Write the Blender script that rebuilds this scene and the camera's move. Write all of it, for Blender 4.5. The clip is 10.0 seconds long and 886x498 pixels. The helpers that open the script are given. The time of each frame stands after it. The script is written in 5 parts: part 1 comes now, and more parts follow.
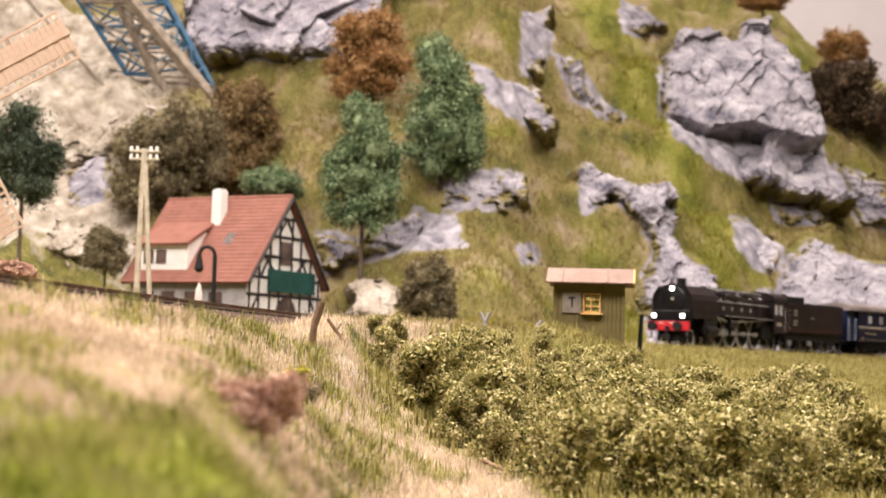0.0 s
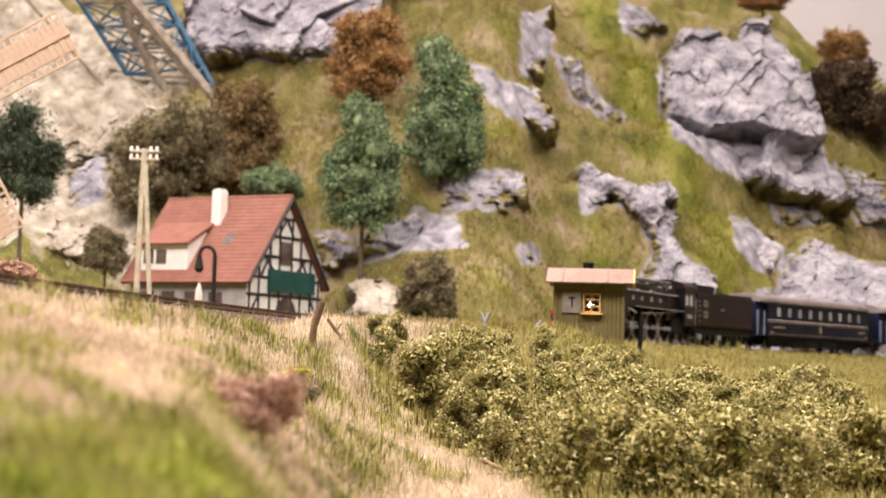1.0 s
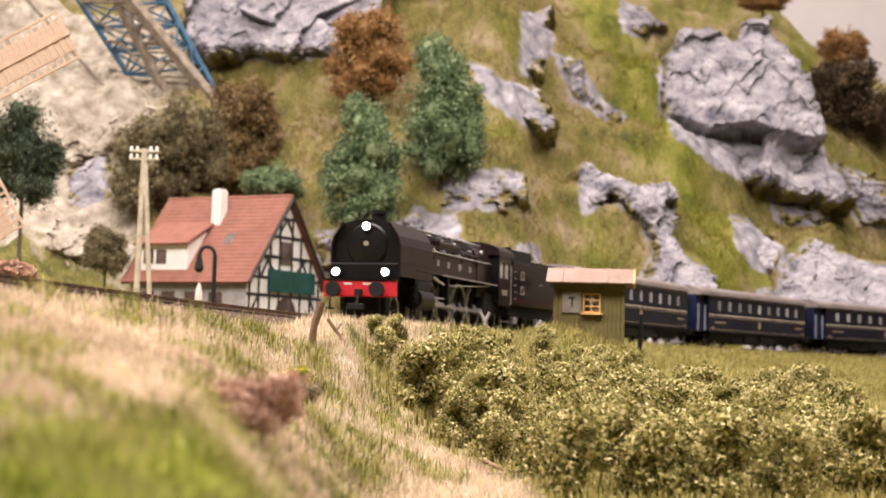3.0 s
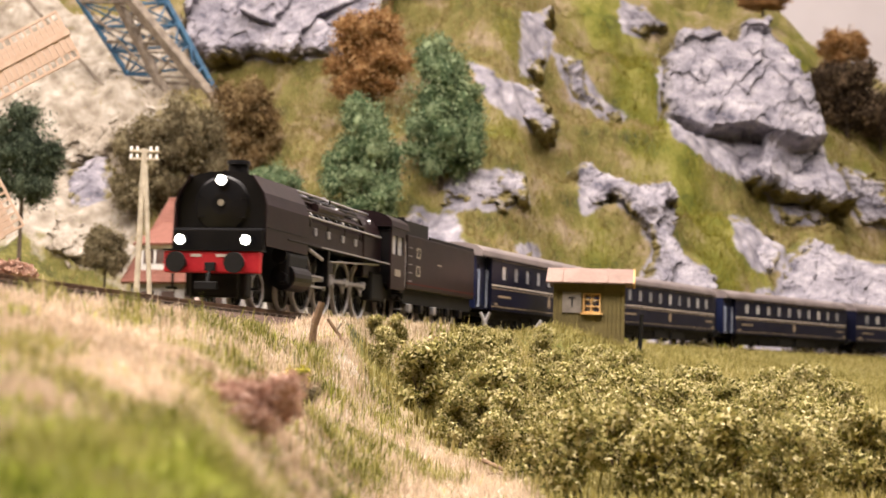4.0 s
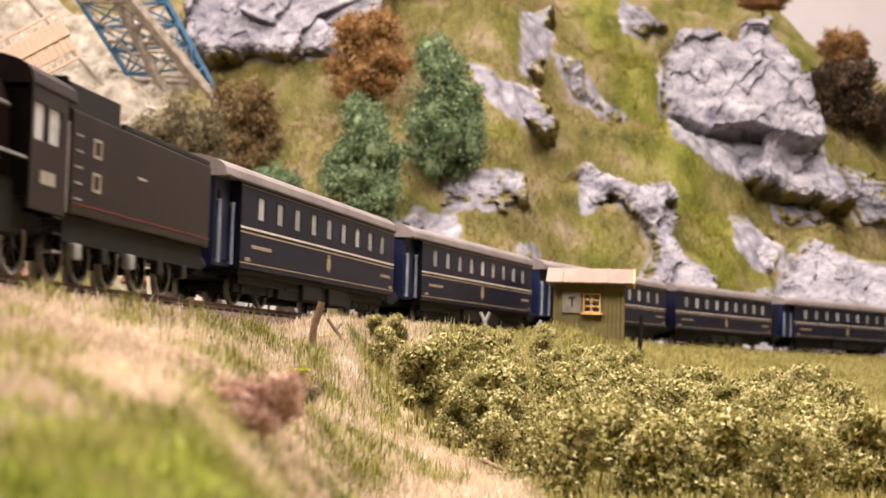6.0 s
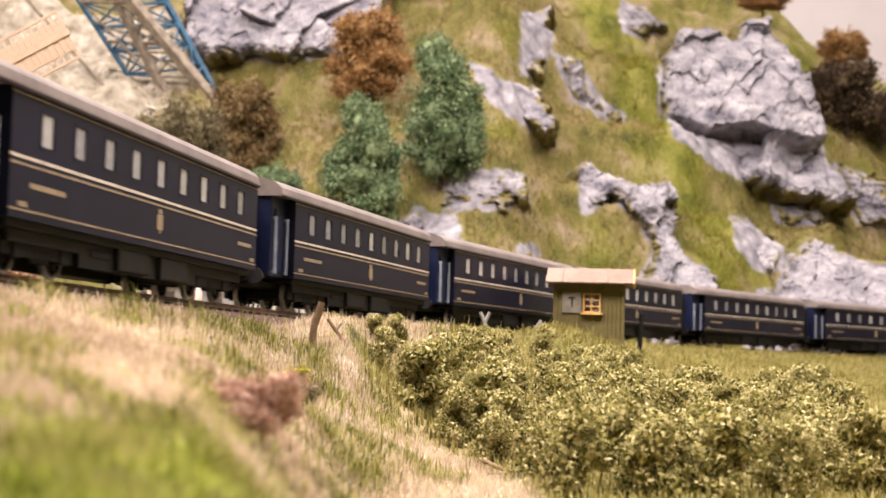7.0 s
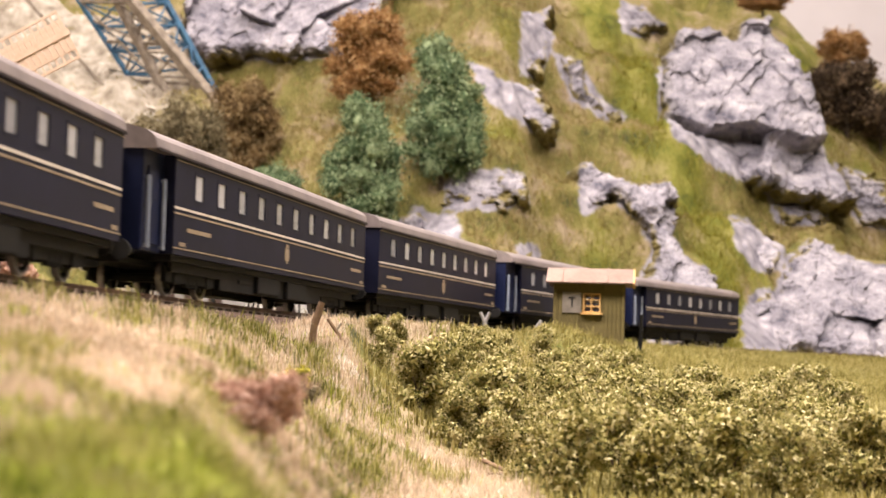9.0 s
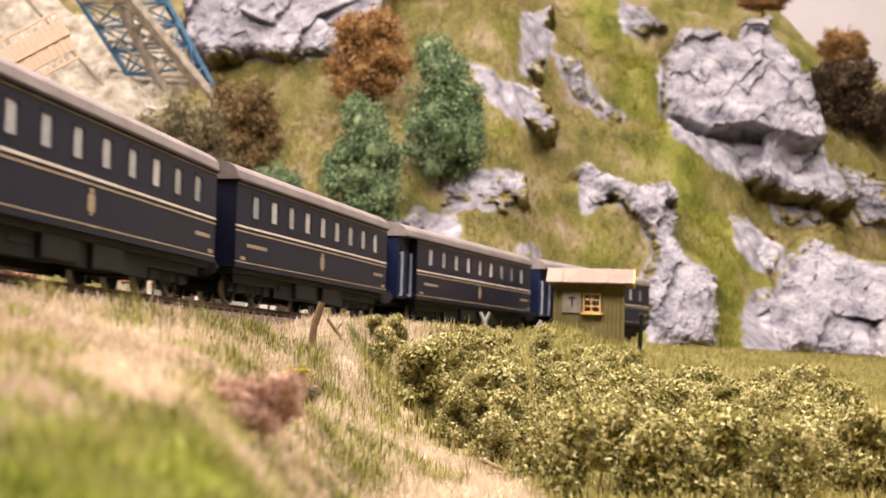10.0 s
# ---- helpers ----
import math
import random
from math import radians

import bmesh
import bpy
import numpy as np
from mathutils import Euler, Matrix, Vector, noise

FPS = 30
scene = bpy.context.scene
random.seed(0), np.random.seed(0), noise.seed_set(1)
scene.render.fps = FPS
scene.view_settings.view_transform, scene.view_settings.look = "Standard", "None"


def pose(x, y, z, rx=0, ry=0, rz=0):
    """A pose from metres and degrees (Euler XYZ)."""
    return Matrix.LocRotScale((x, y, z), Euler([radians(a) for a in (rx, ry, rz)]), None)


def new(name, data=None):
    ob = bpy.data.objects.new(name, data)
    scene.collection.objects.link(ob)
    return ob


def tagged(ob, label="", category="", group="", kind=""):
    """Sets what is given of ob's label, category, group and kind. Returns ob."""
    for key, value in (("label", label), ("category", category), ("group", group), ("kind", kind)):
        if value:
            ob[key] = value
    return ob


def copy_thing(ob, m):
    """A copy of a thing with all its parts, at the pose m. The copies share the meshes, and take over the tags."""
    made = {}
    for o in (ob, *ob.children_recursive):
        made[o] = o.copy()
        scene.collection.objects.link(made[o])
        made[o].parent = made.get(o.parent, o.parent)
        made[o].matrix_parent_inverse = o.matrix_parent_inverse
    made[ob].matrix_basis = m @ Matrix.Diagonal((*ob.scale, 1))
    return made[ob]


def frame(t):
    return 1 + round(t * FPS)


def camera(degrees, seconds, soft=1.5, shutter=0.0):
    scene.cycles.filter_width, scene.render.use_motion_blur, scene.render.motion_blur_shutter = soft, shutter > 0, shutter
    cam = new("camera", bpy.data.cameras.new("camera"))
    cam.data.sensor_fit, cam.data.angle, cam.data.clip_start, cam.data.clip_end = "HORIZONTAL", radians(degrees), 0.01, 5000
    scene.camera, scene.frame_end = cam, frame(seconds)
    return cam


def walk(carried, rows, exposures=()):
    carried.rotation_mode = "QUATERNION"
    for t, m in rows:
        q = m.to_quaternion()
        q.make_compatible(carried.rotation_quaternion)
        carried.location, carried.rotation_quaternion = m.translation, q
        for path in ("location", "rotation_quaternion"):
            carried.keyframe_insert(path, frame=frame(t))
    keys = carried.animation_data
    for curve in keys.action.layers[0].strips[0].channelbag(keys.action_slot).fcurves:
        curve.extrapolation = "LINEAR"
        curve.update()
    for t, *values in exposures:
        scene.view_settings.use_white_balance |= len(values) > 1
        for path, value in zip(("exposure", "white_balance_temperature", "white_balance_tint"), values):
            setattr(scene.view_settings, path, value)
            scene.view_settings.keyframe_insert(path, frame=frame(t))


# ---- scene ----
S = 1 / 87.0   # the layout is a model: lengths below are given full size and built at 1:87

cam = camera(31.036, 10.0, soft=1.5, shutter=0.5)
EYE = (0.0, 0.0, -1.586)
cam.data.dof.use_dof = True
cam.data.dof.focus_distance = 47 * S
cam.data.dof.aperture_fstop = 40


def eye_pose(pitch, roll):
    q = Matrix.Rotation(radians(90 + pitch), 4, "X") @ Matrix.Rotation(radians(roll), 4, "Z")
    return Matrix.Translation(Vector(EYE) * S) @ q


walk(cam, [(0.0, eye_pose(4.1055, 1.645)), (10.0, eye_pose(4.1055, 1.645))],
     exposures=[(0.0, 0.04), (2.7, 0.04), (5.5, 0.19), (10.0, 0.24)])

# ---- light: a closed hobby room with tube lamps under its ceiling ----
world = bpy.data.worlds.new("room_air")
scene.world = world
world.use_nodes = True
world.node_tree.nodes["Background"].inputs[0].default_value = (1.0, 0.93, 0.84, 1)
world.node_tree.nodes["Background"].inputs[1].default_value = 0.05


def ceiling_lamp(x, y, z, sx, sy, watts, colour=(1.0, 0.885, 0.82)):
    d = bpy.data.lights.new("tube_lamp", "AREA")
    d.shape, d.size, d.size_y, d.energy, d.color = "RECTANGLE", sx, sy, watts, colour
    ob = new("tube_lamp", d)
    ob.location = (x, y, z)
    return ob


ceiling_lamp(-0.3, 0.36, 1.0, 2.2, 0.4, 66)
ceiling_lamp(-0.2, 1.4, 1.36, 2.6, 0.3, 30)
ceiling_lamp(0.5, 1.9, 1.42, 2.0, 0.3, 9)


# ---- materials ----
def material(name, stops, scale=300.0, detail=4.0, rough=0.8, metal=0.0, bump=0.3, depth=0.0004,
             fine=6.0, island=0.0, randomness=0.0, spec=0.3, sheer=0.0):
    """Colour ramp over two scales of noise, with relief. stops: (place, colour)."""
    m = bpy.data.materials.new(name)
    m.use_nodes = True
    nt = m.node_tree
    n, l = nt.nodes, nt.links
    b = n["Principled BSDF"]
    co = n.new("ShaderNodeTexCoord")
    a = n.new("ShaderNodeTexNoise")
    a.inputs["Scale"].default_value, a.inputs["Detail"].default_value = scale, detail
    f = n.new("ShaderNodeTexNoise")
    f.inputs["Scale"].default_value, f.inputs["Detail"].default_value = scale * fine, 3
    l.new(co.outputs["Object"], a.inputs["Vector"])
    l.new(co.outputs["Object"], f.inputs["Vector"])
    mix = n.new("ShaderNodeMath")
    mix.operation = "MULTIPLY_ADD"
    l.new(f.outputs[0], mix.inputs[0])
    mix.inputs[1].default_value = 0.45
    l.new(a.outputs[0], mix.inputs[2])
    last = mix.outputs[0]
    off = n.new("ShaderNodeMath")
    off.operation = "SUBTRACT"
    l.new(last, off.inputs[0])
    off.inputs[1].default_value = 0.22
    last = off.outputs[0]
    for amount, node, sock in ((island, "ShaderNodeNewGeometry", "Random Per Island"), (randomness, "ShaderNodeObjectInfo", "Random")):
        if amount:
            r = n.new(node)
            k = n.new("ShaderNodeMath")
            k.operation = "MULTIPLY_ADD"
            l.new(r.outputs[sock], k.inputs[0])
            k.inputs[1].default_value = amount
            l.new(last, k.inputs[2])
            k2 = n.new("ShaderNodeMath")
            k2.operation = "SUBTRACT"
            l.new(k.outputs[0], k2.inputs[0])
            k2.inputs[1].default_value = amount / 2
            last = k2.outputs[0]
    ramp = n.new("ShaderNodeValToRGB")
    e = ramp.color_ramp.elements
    while len(e) < len(stops):
        e.new(0.5)
    for el, (p, c) in zip(e, stops):
        el.position, el.color = p, (*c, 1)
    l.new(last, ramp.inputs[0])
    l.new(ramp.outputs[0], b.inputs["Base Color"])
    b.inputs["Roughness"].default_value, b.inputs["Metallic"].default_value = rough, metal
    b.inputs["Specular IOR Level"].default_value = spec
    if bump:
        bp = n.new("ShaderNodeBump")
        bp.inputs["Strength"].default_value, bp.inputs["Distance"].default_value = bump, max(depth, 1e-5)
        l.new(mix.outputs[0], bp.inputs["Height"])
        l.new(bp.outputs[0], b.inputs["Normal"])
    if sheer:
        tr = n.new("ShaderNodeBsdfTranslucent")
        l.new(ramp.outputs[0], tr.inputs[0])
        ms = n.new("ShaderNodeMixShader")
        ms.inputs[0].default_value = sheer
        l.new(b.outputs[0], ms.inputs[1])
        l.new(tr.outputs[0], ms.inputs[2])
        l.new(ms.outputs[0], n["Material Output"].inputs[0])
    return m


def two_tone(name, c0, c1, **k):
    return material(name, [(0.3, c0), (0.7, c1)], **k)


def glow(name, colour, strength):
    m = bpy.data.materials.new(name)
    m.use_nodes = True
    b = m.node_tree.nodes["Principled BSDF"]
    b.inputs["Base Color"].default_value = (*colour, 1)
    b.inputs["Emission Color"].default_value = (*colour, 1)
    b.inputs["Emission Strength"].default_value = strength
    return m


TURF = [(0.28, (0.045, 0.045, 0.01)), (0.42, (0.13, 0.12, 0.025)), (0.54, (0.2, 0.165, 0.055)), (0.68, (0.29, 0.22, 0.15))]
ROCK = [(0.28, (0.085, 0.08, 0.11)), (0.42, (0.215, 0.2, 0.235)), (0.57, (0.325, 0.302, 0.34)), (0.78, (0.52, 0.488, 0.52))]
SAND = [(0.25, (0.15, 0.118, 0.09)), (0.42, (0.27, 0.228, 0.18)), (0.6, (0.41, 0.362, 0.305)), (0.8, (0.57, 0.525, 0.47))]
M_BANK = material("bank_soil", [(0.3, (0.3, 0.22, 0.12)), (0.7, (0.5, 0.4, 0.26))], scale=40, fine=12, bump=0.6, depth=0.001)


def mossy(m):
    """Tufts of fleece caught on a rock, thickest where its mesh says so."""
    nt = m.node_tree
    n, l = nt.nodes, nt.links
    b = n["Principled BSDF"]
    bare = b.inputs["Base Color"].links[0].from_socket
    a = n.new("ShaderNodeAttribute")
    a.attribute_name = "moss"
    co = n.new("ShaderNodeTexCoord")
    z = n.new("ShaderNodeTexNoise")
    z.inputs["Scale"].default_value, z.inputs["Detail"].default_value = 55, 8
    l.new(co.outputs["Object"], z.inputs["Vector"])
    add = n.new("ShaderNodeMath")
    add.operation = "ADD"
    l.new(a.outputs["Fac"], add.inputs[0])
    l.new(z.outputs[0], add.inputs[1])
    edge = n.new("ShaderNodeMapRange")
    edge.inputs[1].default_value, edge.inputs[2].default_value = 0.78, 0.9
    l.new(add.outputs[0], edge.inputs[0])
    ramp = n.new("ShaderNodeValToRGB")
    e = ramp.color_ramp.elements
    e[0].position, e[0].color = 0.3, (0.12, 0.1, 0.03, 1)
    e[1].position, e[1].color = 0.7, (0.34, 0.28, 0.12, 1)
    z2 = n.new("ShaderNodeTexNoise")
    z2.inputs["Scale"].default_value, z2.inputs["Detail"].default_value = 260, 5
    l.new(co.outputs["Object"], z2.inputs["Vector"])
    l.new(z2.outputs[0], ramp.inputs[0])
    mix = n.new("ShaderNodeMix")
    mix.data_type = "RGBA"
    l.new(edge.outputs[0], mix.inputs[0])
    l.new(bare, mix.inputs[6])
    l.new(ramp.outputs[0], mix.inputs[7])
    l.new(mix.outputs[2], b.inputs["Base Color"])
    return m


M_ROCK = mossy(material("rock", ROCK, scale=44, fine=7, bump=1.0, depth=0.007, detail=10))


def hillside_material():
    """Turf that gives way to bare rock where the sheet's own mask says so."""
    m = material("hillside", TURF, scale=22, fine=14, bump=0.9, depth=0.002)
    nt = m.node_tree
    n, l = nt.nodes, nt.links
    b = n["Principled BSDF"]
    turf = b.inputs["Base Color"].links[0].from_socket
    a = n.new("ShaderNodeAttribute")
    a.attribute_name = "rock"
    co = n.new("ShaderNodeTexCoord")
    z = n.new("ShaderNodeTexNoise")
    z.inputs["Scale"].default_value, z.inputs["Detail"].default_value = 70, 7
    l.new(co.outputs["Object"], z.inputs["Vector"])
    add = n.new("ShaderNodeMath")
    add.operation = "ADD"
    l.new(a.outputs["Fac"], add.inputs[0])
    l.new(z.outputs[0], add.inputs[1])
    edge = n.new("ShaderNodeMapRange")
    edge.inputs[1].default_value, edge.inputs[2].default_value = 0.93, 1.1
    l.new(add.outputs[0], edge.inputs[0])
    c = n.new("ShaderNodeTexNoise")
    c.inputs["Scale"].default_value, c.inputs["Detail"].default_value = 75, 10
    l.new(co.outputs["Object"], c.inputs["Vector"])
    green = n.new("ShaderNodeAttribute")
    green.attribute_name = "lush"
    fresh = n.new("ShaderNodeMix")
    fresh.data_type, fresh.blend_type = "RGBA", "MULTIPLY"
    fresh.inputs[7].default_value = (0.85, 1.0, 0.45, 1)
    l.new(green.outputs["Fac"], fresh.inputs[0])
    l.new(turf, fresh.inputs[6])
    under = fresh.outputs[2]
    for stops, mask in ((ROCK, edge.outputs[0]), (SAND, None)):
        ramp = n.new("ShaderNodeValToRGB")
        e = ramp.color_ramp.elements
        while len(e) < len(stops):
            e.new(0.5)
        for el, (p, col) in zip(e, stops):
            el.position, el.color = p, (*col, 1)
        l.new(c.outputs[0], ramp.inputs[0])
        if mask is None:
            a2 = n.new("ShaderNodeAttribute")
            a2.attribute_name = "sand"
            add2 = n.new("ShaderNodeMath")
            add2.operation = "ADD"
            l.new(a2.outputs["Fac"], add2.inputs[0])
            l.new(z.outputs[0], add2.inputs[1])
            edge2 = n.new("ShaderNodeMapRange")
            edge2.inputs[1].default_value, edge2.inputs[2].default_value = 0.9, 1.15
            l.new(add2.outputs[0], edge2.inputs[0])
            mask = edge2.outputs[0]
        mix = n.new("ShaderNodeMix")
        mix.data_type = "RGBA"
        l.new(mask, mix.inputs[0])
        l.new(under, mix.inputs[6])
        l.new(ramp.outputs[0], mix.inputs[7])
        under = mix.outputs[2]
    l.new(under, b.inputs["Base Color"])
    return m


M_TURF = hillside_material()
M_BALLAST = material("ballast", [(0.3, (0.05, 0.03, 0.02)), (0.7, (0.14, 0.085, 0.058))], scale=900, fine=2, bump=1, depth=0.0006)
M_RAIL = two_tone("rail_steel", (0.09, 0.05, 0.035), (0.2, 0.12, 0.08), scale=300, rough=0.5, metal=0.5)
M_SLEEPER = two_tone("sleeper_wood", (0.05, 0.035, 0.025), (0.14, 0.1, 0.07), scale=400, randomness=0.3)
# Bluer copy of coach_blue; the light on the recess is coloured in.
M_VEST = two_tone("coach_blue_recess_lit", (0.006, 0.009, 0.032), (0.01, 0.015, 0.052), scale=60, rough=0.4, bump=0.05)
M_BLUE = two_tone("coach_blue", (0.005, 0.0055, 0.017), (0.009, 0.01, 0.029), scale=60, rough=0.45, bump=0.05, spec=0.22)
M_BLACK = two_tone("engine_black", (0.004, 0.004, 0.005), (0.009, 0.008, 0.009), scale=120, rough=0.36, bump=0.1, spec=0.24)
M_DARK = two_tone("underframe_black", (0.004, 0.004, 0.004), (0.011, 0.01, 0.01), scale=120, rough=0.7, bump=0.1)
M_ROOF = two_tone("coach_roof", (0.165, 0.135, 0.135), (0.265, 0.22, 0.215), scale=60, rough=0.34, bump=0.1)
M_RED = two_tone("beam_red", (0.4, 0.012, 0.022), (0.54, 0.03, 0.04), scale=120, rough=0.4, bump=0.05)
M_DULLRED = two_tone("lining_red", (0.07, 0.012, 0.01), (0.12, 0.02, 0.018), scale=120, rough=0.5, bump=0)
M_HUT = two_tone("hut_planks", (0.085, 0.066, 0.022), (0.145, 0.115, 0.042), scale=120, rough=0.75, bump=0.3)
M_TILE = two_tone("roof_red", (0.2, 0.082, 0.06), (0.28, 0.118, 0.09), scale=100, rough=0.7)
M_WHITE = two_tone("plaster", (0.68, 0.66, 0.64), (0.8, 0.78, 0.76), scale=100, rough=0.8, bump=0.2)
M_WALL = two_tone("room_wall", (0.62, 0.57, 0.6), (0.7, 0.65, 0.68), scale=3, rough=0.9, bump=0.1)


# ---- mesh helpers ----
def part(name, bm, mat, parent=None, label="", smooth=False):
    """One mesh object out of a bmesh given at full size."""
    bm.transform(Matrix.Scale(S, 4))
    me = bpy.data.meshes.new(name)
    bm.normal_update()
    bm.to_mesh(me)
    bm.free()
    if smooth:
        for p in me.polygons:
            p.use_smooth = True
    me.materials.append(mat)
    ob = new(name, me)
    if parent:
        ob.parent = parent
    return tagged(ob, label)


def at(x, y, z, rx=0, ry=0, rz=0):
    return pose(x * S, y * S, z * S, rx, ry, rz)


def box(bm, x0, x1, y0, y1, z0, z1, bevel=0.0):
    r = bmesh.ops.create_cube(bm, size=1)
    bmesh.ops.scale(bm, vec=(x1 - x0, y1 - y0, z1 - z0), verts=r["verts"])
    bmesh.ops.translate(bm, vec=((x0 + x1) / 2, (y0 + y1) / 2, (z0 + z1) / 2), verts=r["verts"])
    if bevel:
        es = list({e for v in r["verts"] for e in v.link_edges})
        bmesh.ops.bevel(bm, geom=es, offset=bevel, segments=2, affect="EDGES", profile=0.6)


def rod(bm, a, b, r0, r1=None, seg=10):
    a, b = Vector(a), Vector(b)
    d = b - a
    m = Matrix.Translation((a + b) / 2) @ d.to_track_quat("Z", "Y").to_matrix().to_4x4()
    bmesh.ops.create_cone(bm, cap_ends=True, segments=seg, radius1=r0, radius2=r0 if r1 is None else r1, depth=d.length, matrix=m)


def boxed(name, mat, parent, *dims, bevel=0.0, label=""):
    bm = bmesh.new()
    box(bm, *dims, bevel=bevel)
    return part(name, bm, mat, parent, label)


def grid_mesh(name, xs, ys, height, mat, smooth=True):
    """An open sheet over a plan grid; height takes arrays."""
    X, Y = np.meshgrid(xs, ys)
    V = np.stack([X, Y, height(X, Y)], -1).reshape(-1, 3) * S
    nx, ny = len(xs), len(ys)
    i = (np.arange(ny - 1)[:, None] * nx + np.arange(nx - 1)).ravel()
    F = np.stack([i, i + 1, i + nx + 1, i + nx], 1)
    return sheet(name, V, F, mat, smooth)


def sheet(name, V, F, mat, smooth=False):
    me = bpy.data.meshes.new(name)
    me.from_pydata(V.tolist(), [], F.tolist())
    if smooth:
        me.polygons.foreach_set("use_smooth", [True] * len(me.polygons))
    me.materials.append(mat)
    return new(name, me)


def wave(X, Y, scale, seed, octaves=4):
    """Smooth pseudo-random field, about -1 to 1."""
    r = np.random.RandomState(seed)
    out, amp, k = np.zeros_like(X, dtype=float), 1.0, 1.0 / scale
    for _ in range(octaves):
        for _ in range(3):
            t, p, q = r.uniform(0, math.pi), r.uniform(0, 6.28), r.uniform(0.7, 1.4)
            out = out + amp / 2.2 * np.sin((X * math.cos(t) + Y * math.sin(t)) * k * q * 6.28 + p + 1.3 * np.sin(Y * k * 3.1 + p * 2) )
        amp *= 0.5
        k *= 2.05
    return out / 2


def smooth_step(v):
    v = np.clip(v, 0, 1)
    return v * v * (3 - 2 * v)


# ---- the line of the track: a transition curve ----
TX, TY, TH, TK, TJ, TG = 10.2361, 94.2996, 4.23371, 0.00626215, -2.97148e-05, -0.00218472
GAUSS, WEIGHT = np.polynomial.legendre.leggauss(12)


def heading(s):
    return TH + TK * s + TJ * s * s / 2


def rail_at(s, side=0.0, z=0.0):
    u, w = (GAUSS + 1) / 2 * s, WEIGHT / 2 * s
    h, th = heading(s), TH + TK * u + TJ * u * u / 2
    return Vector((TX + float((w * np.cos(th)).sum()) - math.sin(h) * side, TY + float((w * np.sin(th)).sum()) + math.cos(h) * side, TG * s + z))


S0, S1 = -100.0, 112.0
LINE_S = np.linspace(S0, S1, 260)
LINE = np.array([tuple(rail_at(s)) for s in LINE_S])
LINE_N = np.array([(-math.sin(heading(s)), math.cos(heading(s))) for s in LINE_S])


def off_track(X, Y):
    """Metres from the track's middle, positive on the viewer's side, and the rail's level there."""
    x, y = np.ravel(X), np.ravel(Y)
    out, lev = np.empty_like(x), np.empty_like(x)
    for k in range(0, len(x), 20000):
        dx, dy = x[k:k + 20000, None] - LINE[:, 0], y[k:k + 20000, None] - LINE[:, 1]
        i = np.argmin(dx * dx + dy * dy, 1)
        r = np.arange(len(i))
        along = dx[r, i] * LINE_N[i, 1] - dy[r, i] * LINE_N[i, 0]
        side = dx[r, i] * LINE_N[i, 0] + dy[r, i] * LINE_N[i, 1]
        end = (i == 0) | (i == len(LINE) - 1)
        out[k:k + 20000] = np.where(end, np.sign(side) * np.maximum(np.abs(side), np.abs(along) * 0.2), side)
        lev[k:k + 20000] = LINE[i, 2]
    return out.reshape(X.shape), lev.reshape(X.shape)


def shoulder(a, off):
    """Distance ahead at which the sight line x = a*y meets the track's near edge."""
    x, y = LINE[:, 0] + LINE_N[:, 0] * off, LINE[:, 1] + LINE_N[:, 1] * off
    k = y > 8
    q = x[k] / y[k]
    o = np.argsort(q)
    return np.interp(a, q[o], y[k][o])


# ---- the ground ----
def near_ground(X, Y):
    """The slope between the viewer and the track, and how far the vineyard side prevails."""
    a = np.clip(X / np.maximum(Y, 6.0), -0.6, 0.5)
    ds = shoulder(a, 2.6)
    left = -2.95 + 2.12 * np.clip((Y - 9) / np.maximum(ds - 9, 5), -0.6, 1)
    tr = np.clip((Y - 35) / np.maximum(ds - 4 - 35, 10), -0.5, 1)
    right = -4.3 + 3.88 * np.where(tr > 0, np.abs(tr) ** 1.35, 0.15 * tr)
    w = smooth_step((a + 0.08 + 0.02 * wave(X, Y, 9, 15, 2)) / 0.17 + 0.5)
    return left * (1 - w) + right * w, w


def vine_side(X, Y):
    """0 on the dry bank, 1 in the vineyard and its meadow."""
    a = X / np.maximum(Y, 6.0)
    return smooth_step((a - np.interp(Y, [30, 34, 38.6, 42.4, 46, 66], [0.08, 0.06, 0.03, -0.04, -0.062, -0.075])) / 0.03 + 0.5)


def hill_foot(X):
    return 110 + 0.8 * np.clip(X - 6, 0, 45) + 1.5 * np.sin(X * 0.21) - 4 * np.exp(-((X - 3) / 5.0) ** 2)


# ---- bare crags of the hillside: outlines in front elevation (x, z) ----
CRAGS = []


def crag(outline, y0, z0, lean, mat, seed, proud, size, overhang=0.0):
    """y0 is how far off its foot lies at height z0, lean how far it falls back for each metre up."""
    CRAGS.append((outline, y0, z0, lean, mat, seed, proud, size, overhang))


M_SAND = material("pale_sandstone", SAND, scale=30, fine=9, bump=1.0, depth=0.003, detail=8)
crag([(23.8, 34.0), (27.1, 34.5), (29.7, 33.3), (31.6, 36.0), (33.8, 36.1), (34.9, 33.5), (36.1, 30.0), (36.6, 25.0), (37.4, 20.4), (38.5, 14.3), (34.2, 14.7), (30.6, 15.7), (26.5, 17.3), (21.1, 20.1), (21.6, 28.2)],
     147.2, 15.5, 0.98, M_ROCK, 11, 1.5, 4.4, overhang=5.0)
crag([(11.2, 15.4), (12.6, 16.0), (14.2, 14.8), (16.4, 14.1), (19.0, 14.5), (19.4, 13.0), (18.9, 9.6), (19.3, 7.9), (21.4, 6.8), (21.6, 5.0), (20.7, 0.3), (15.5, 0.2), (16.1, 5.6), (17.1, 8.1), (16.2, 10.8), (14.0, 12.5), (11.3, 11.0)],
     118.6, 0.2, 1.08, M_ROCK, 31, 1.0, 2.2)
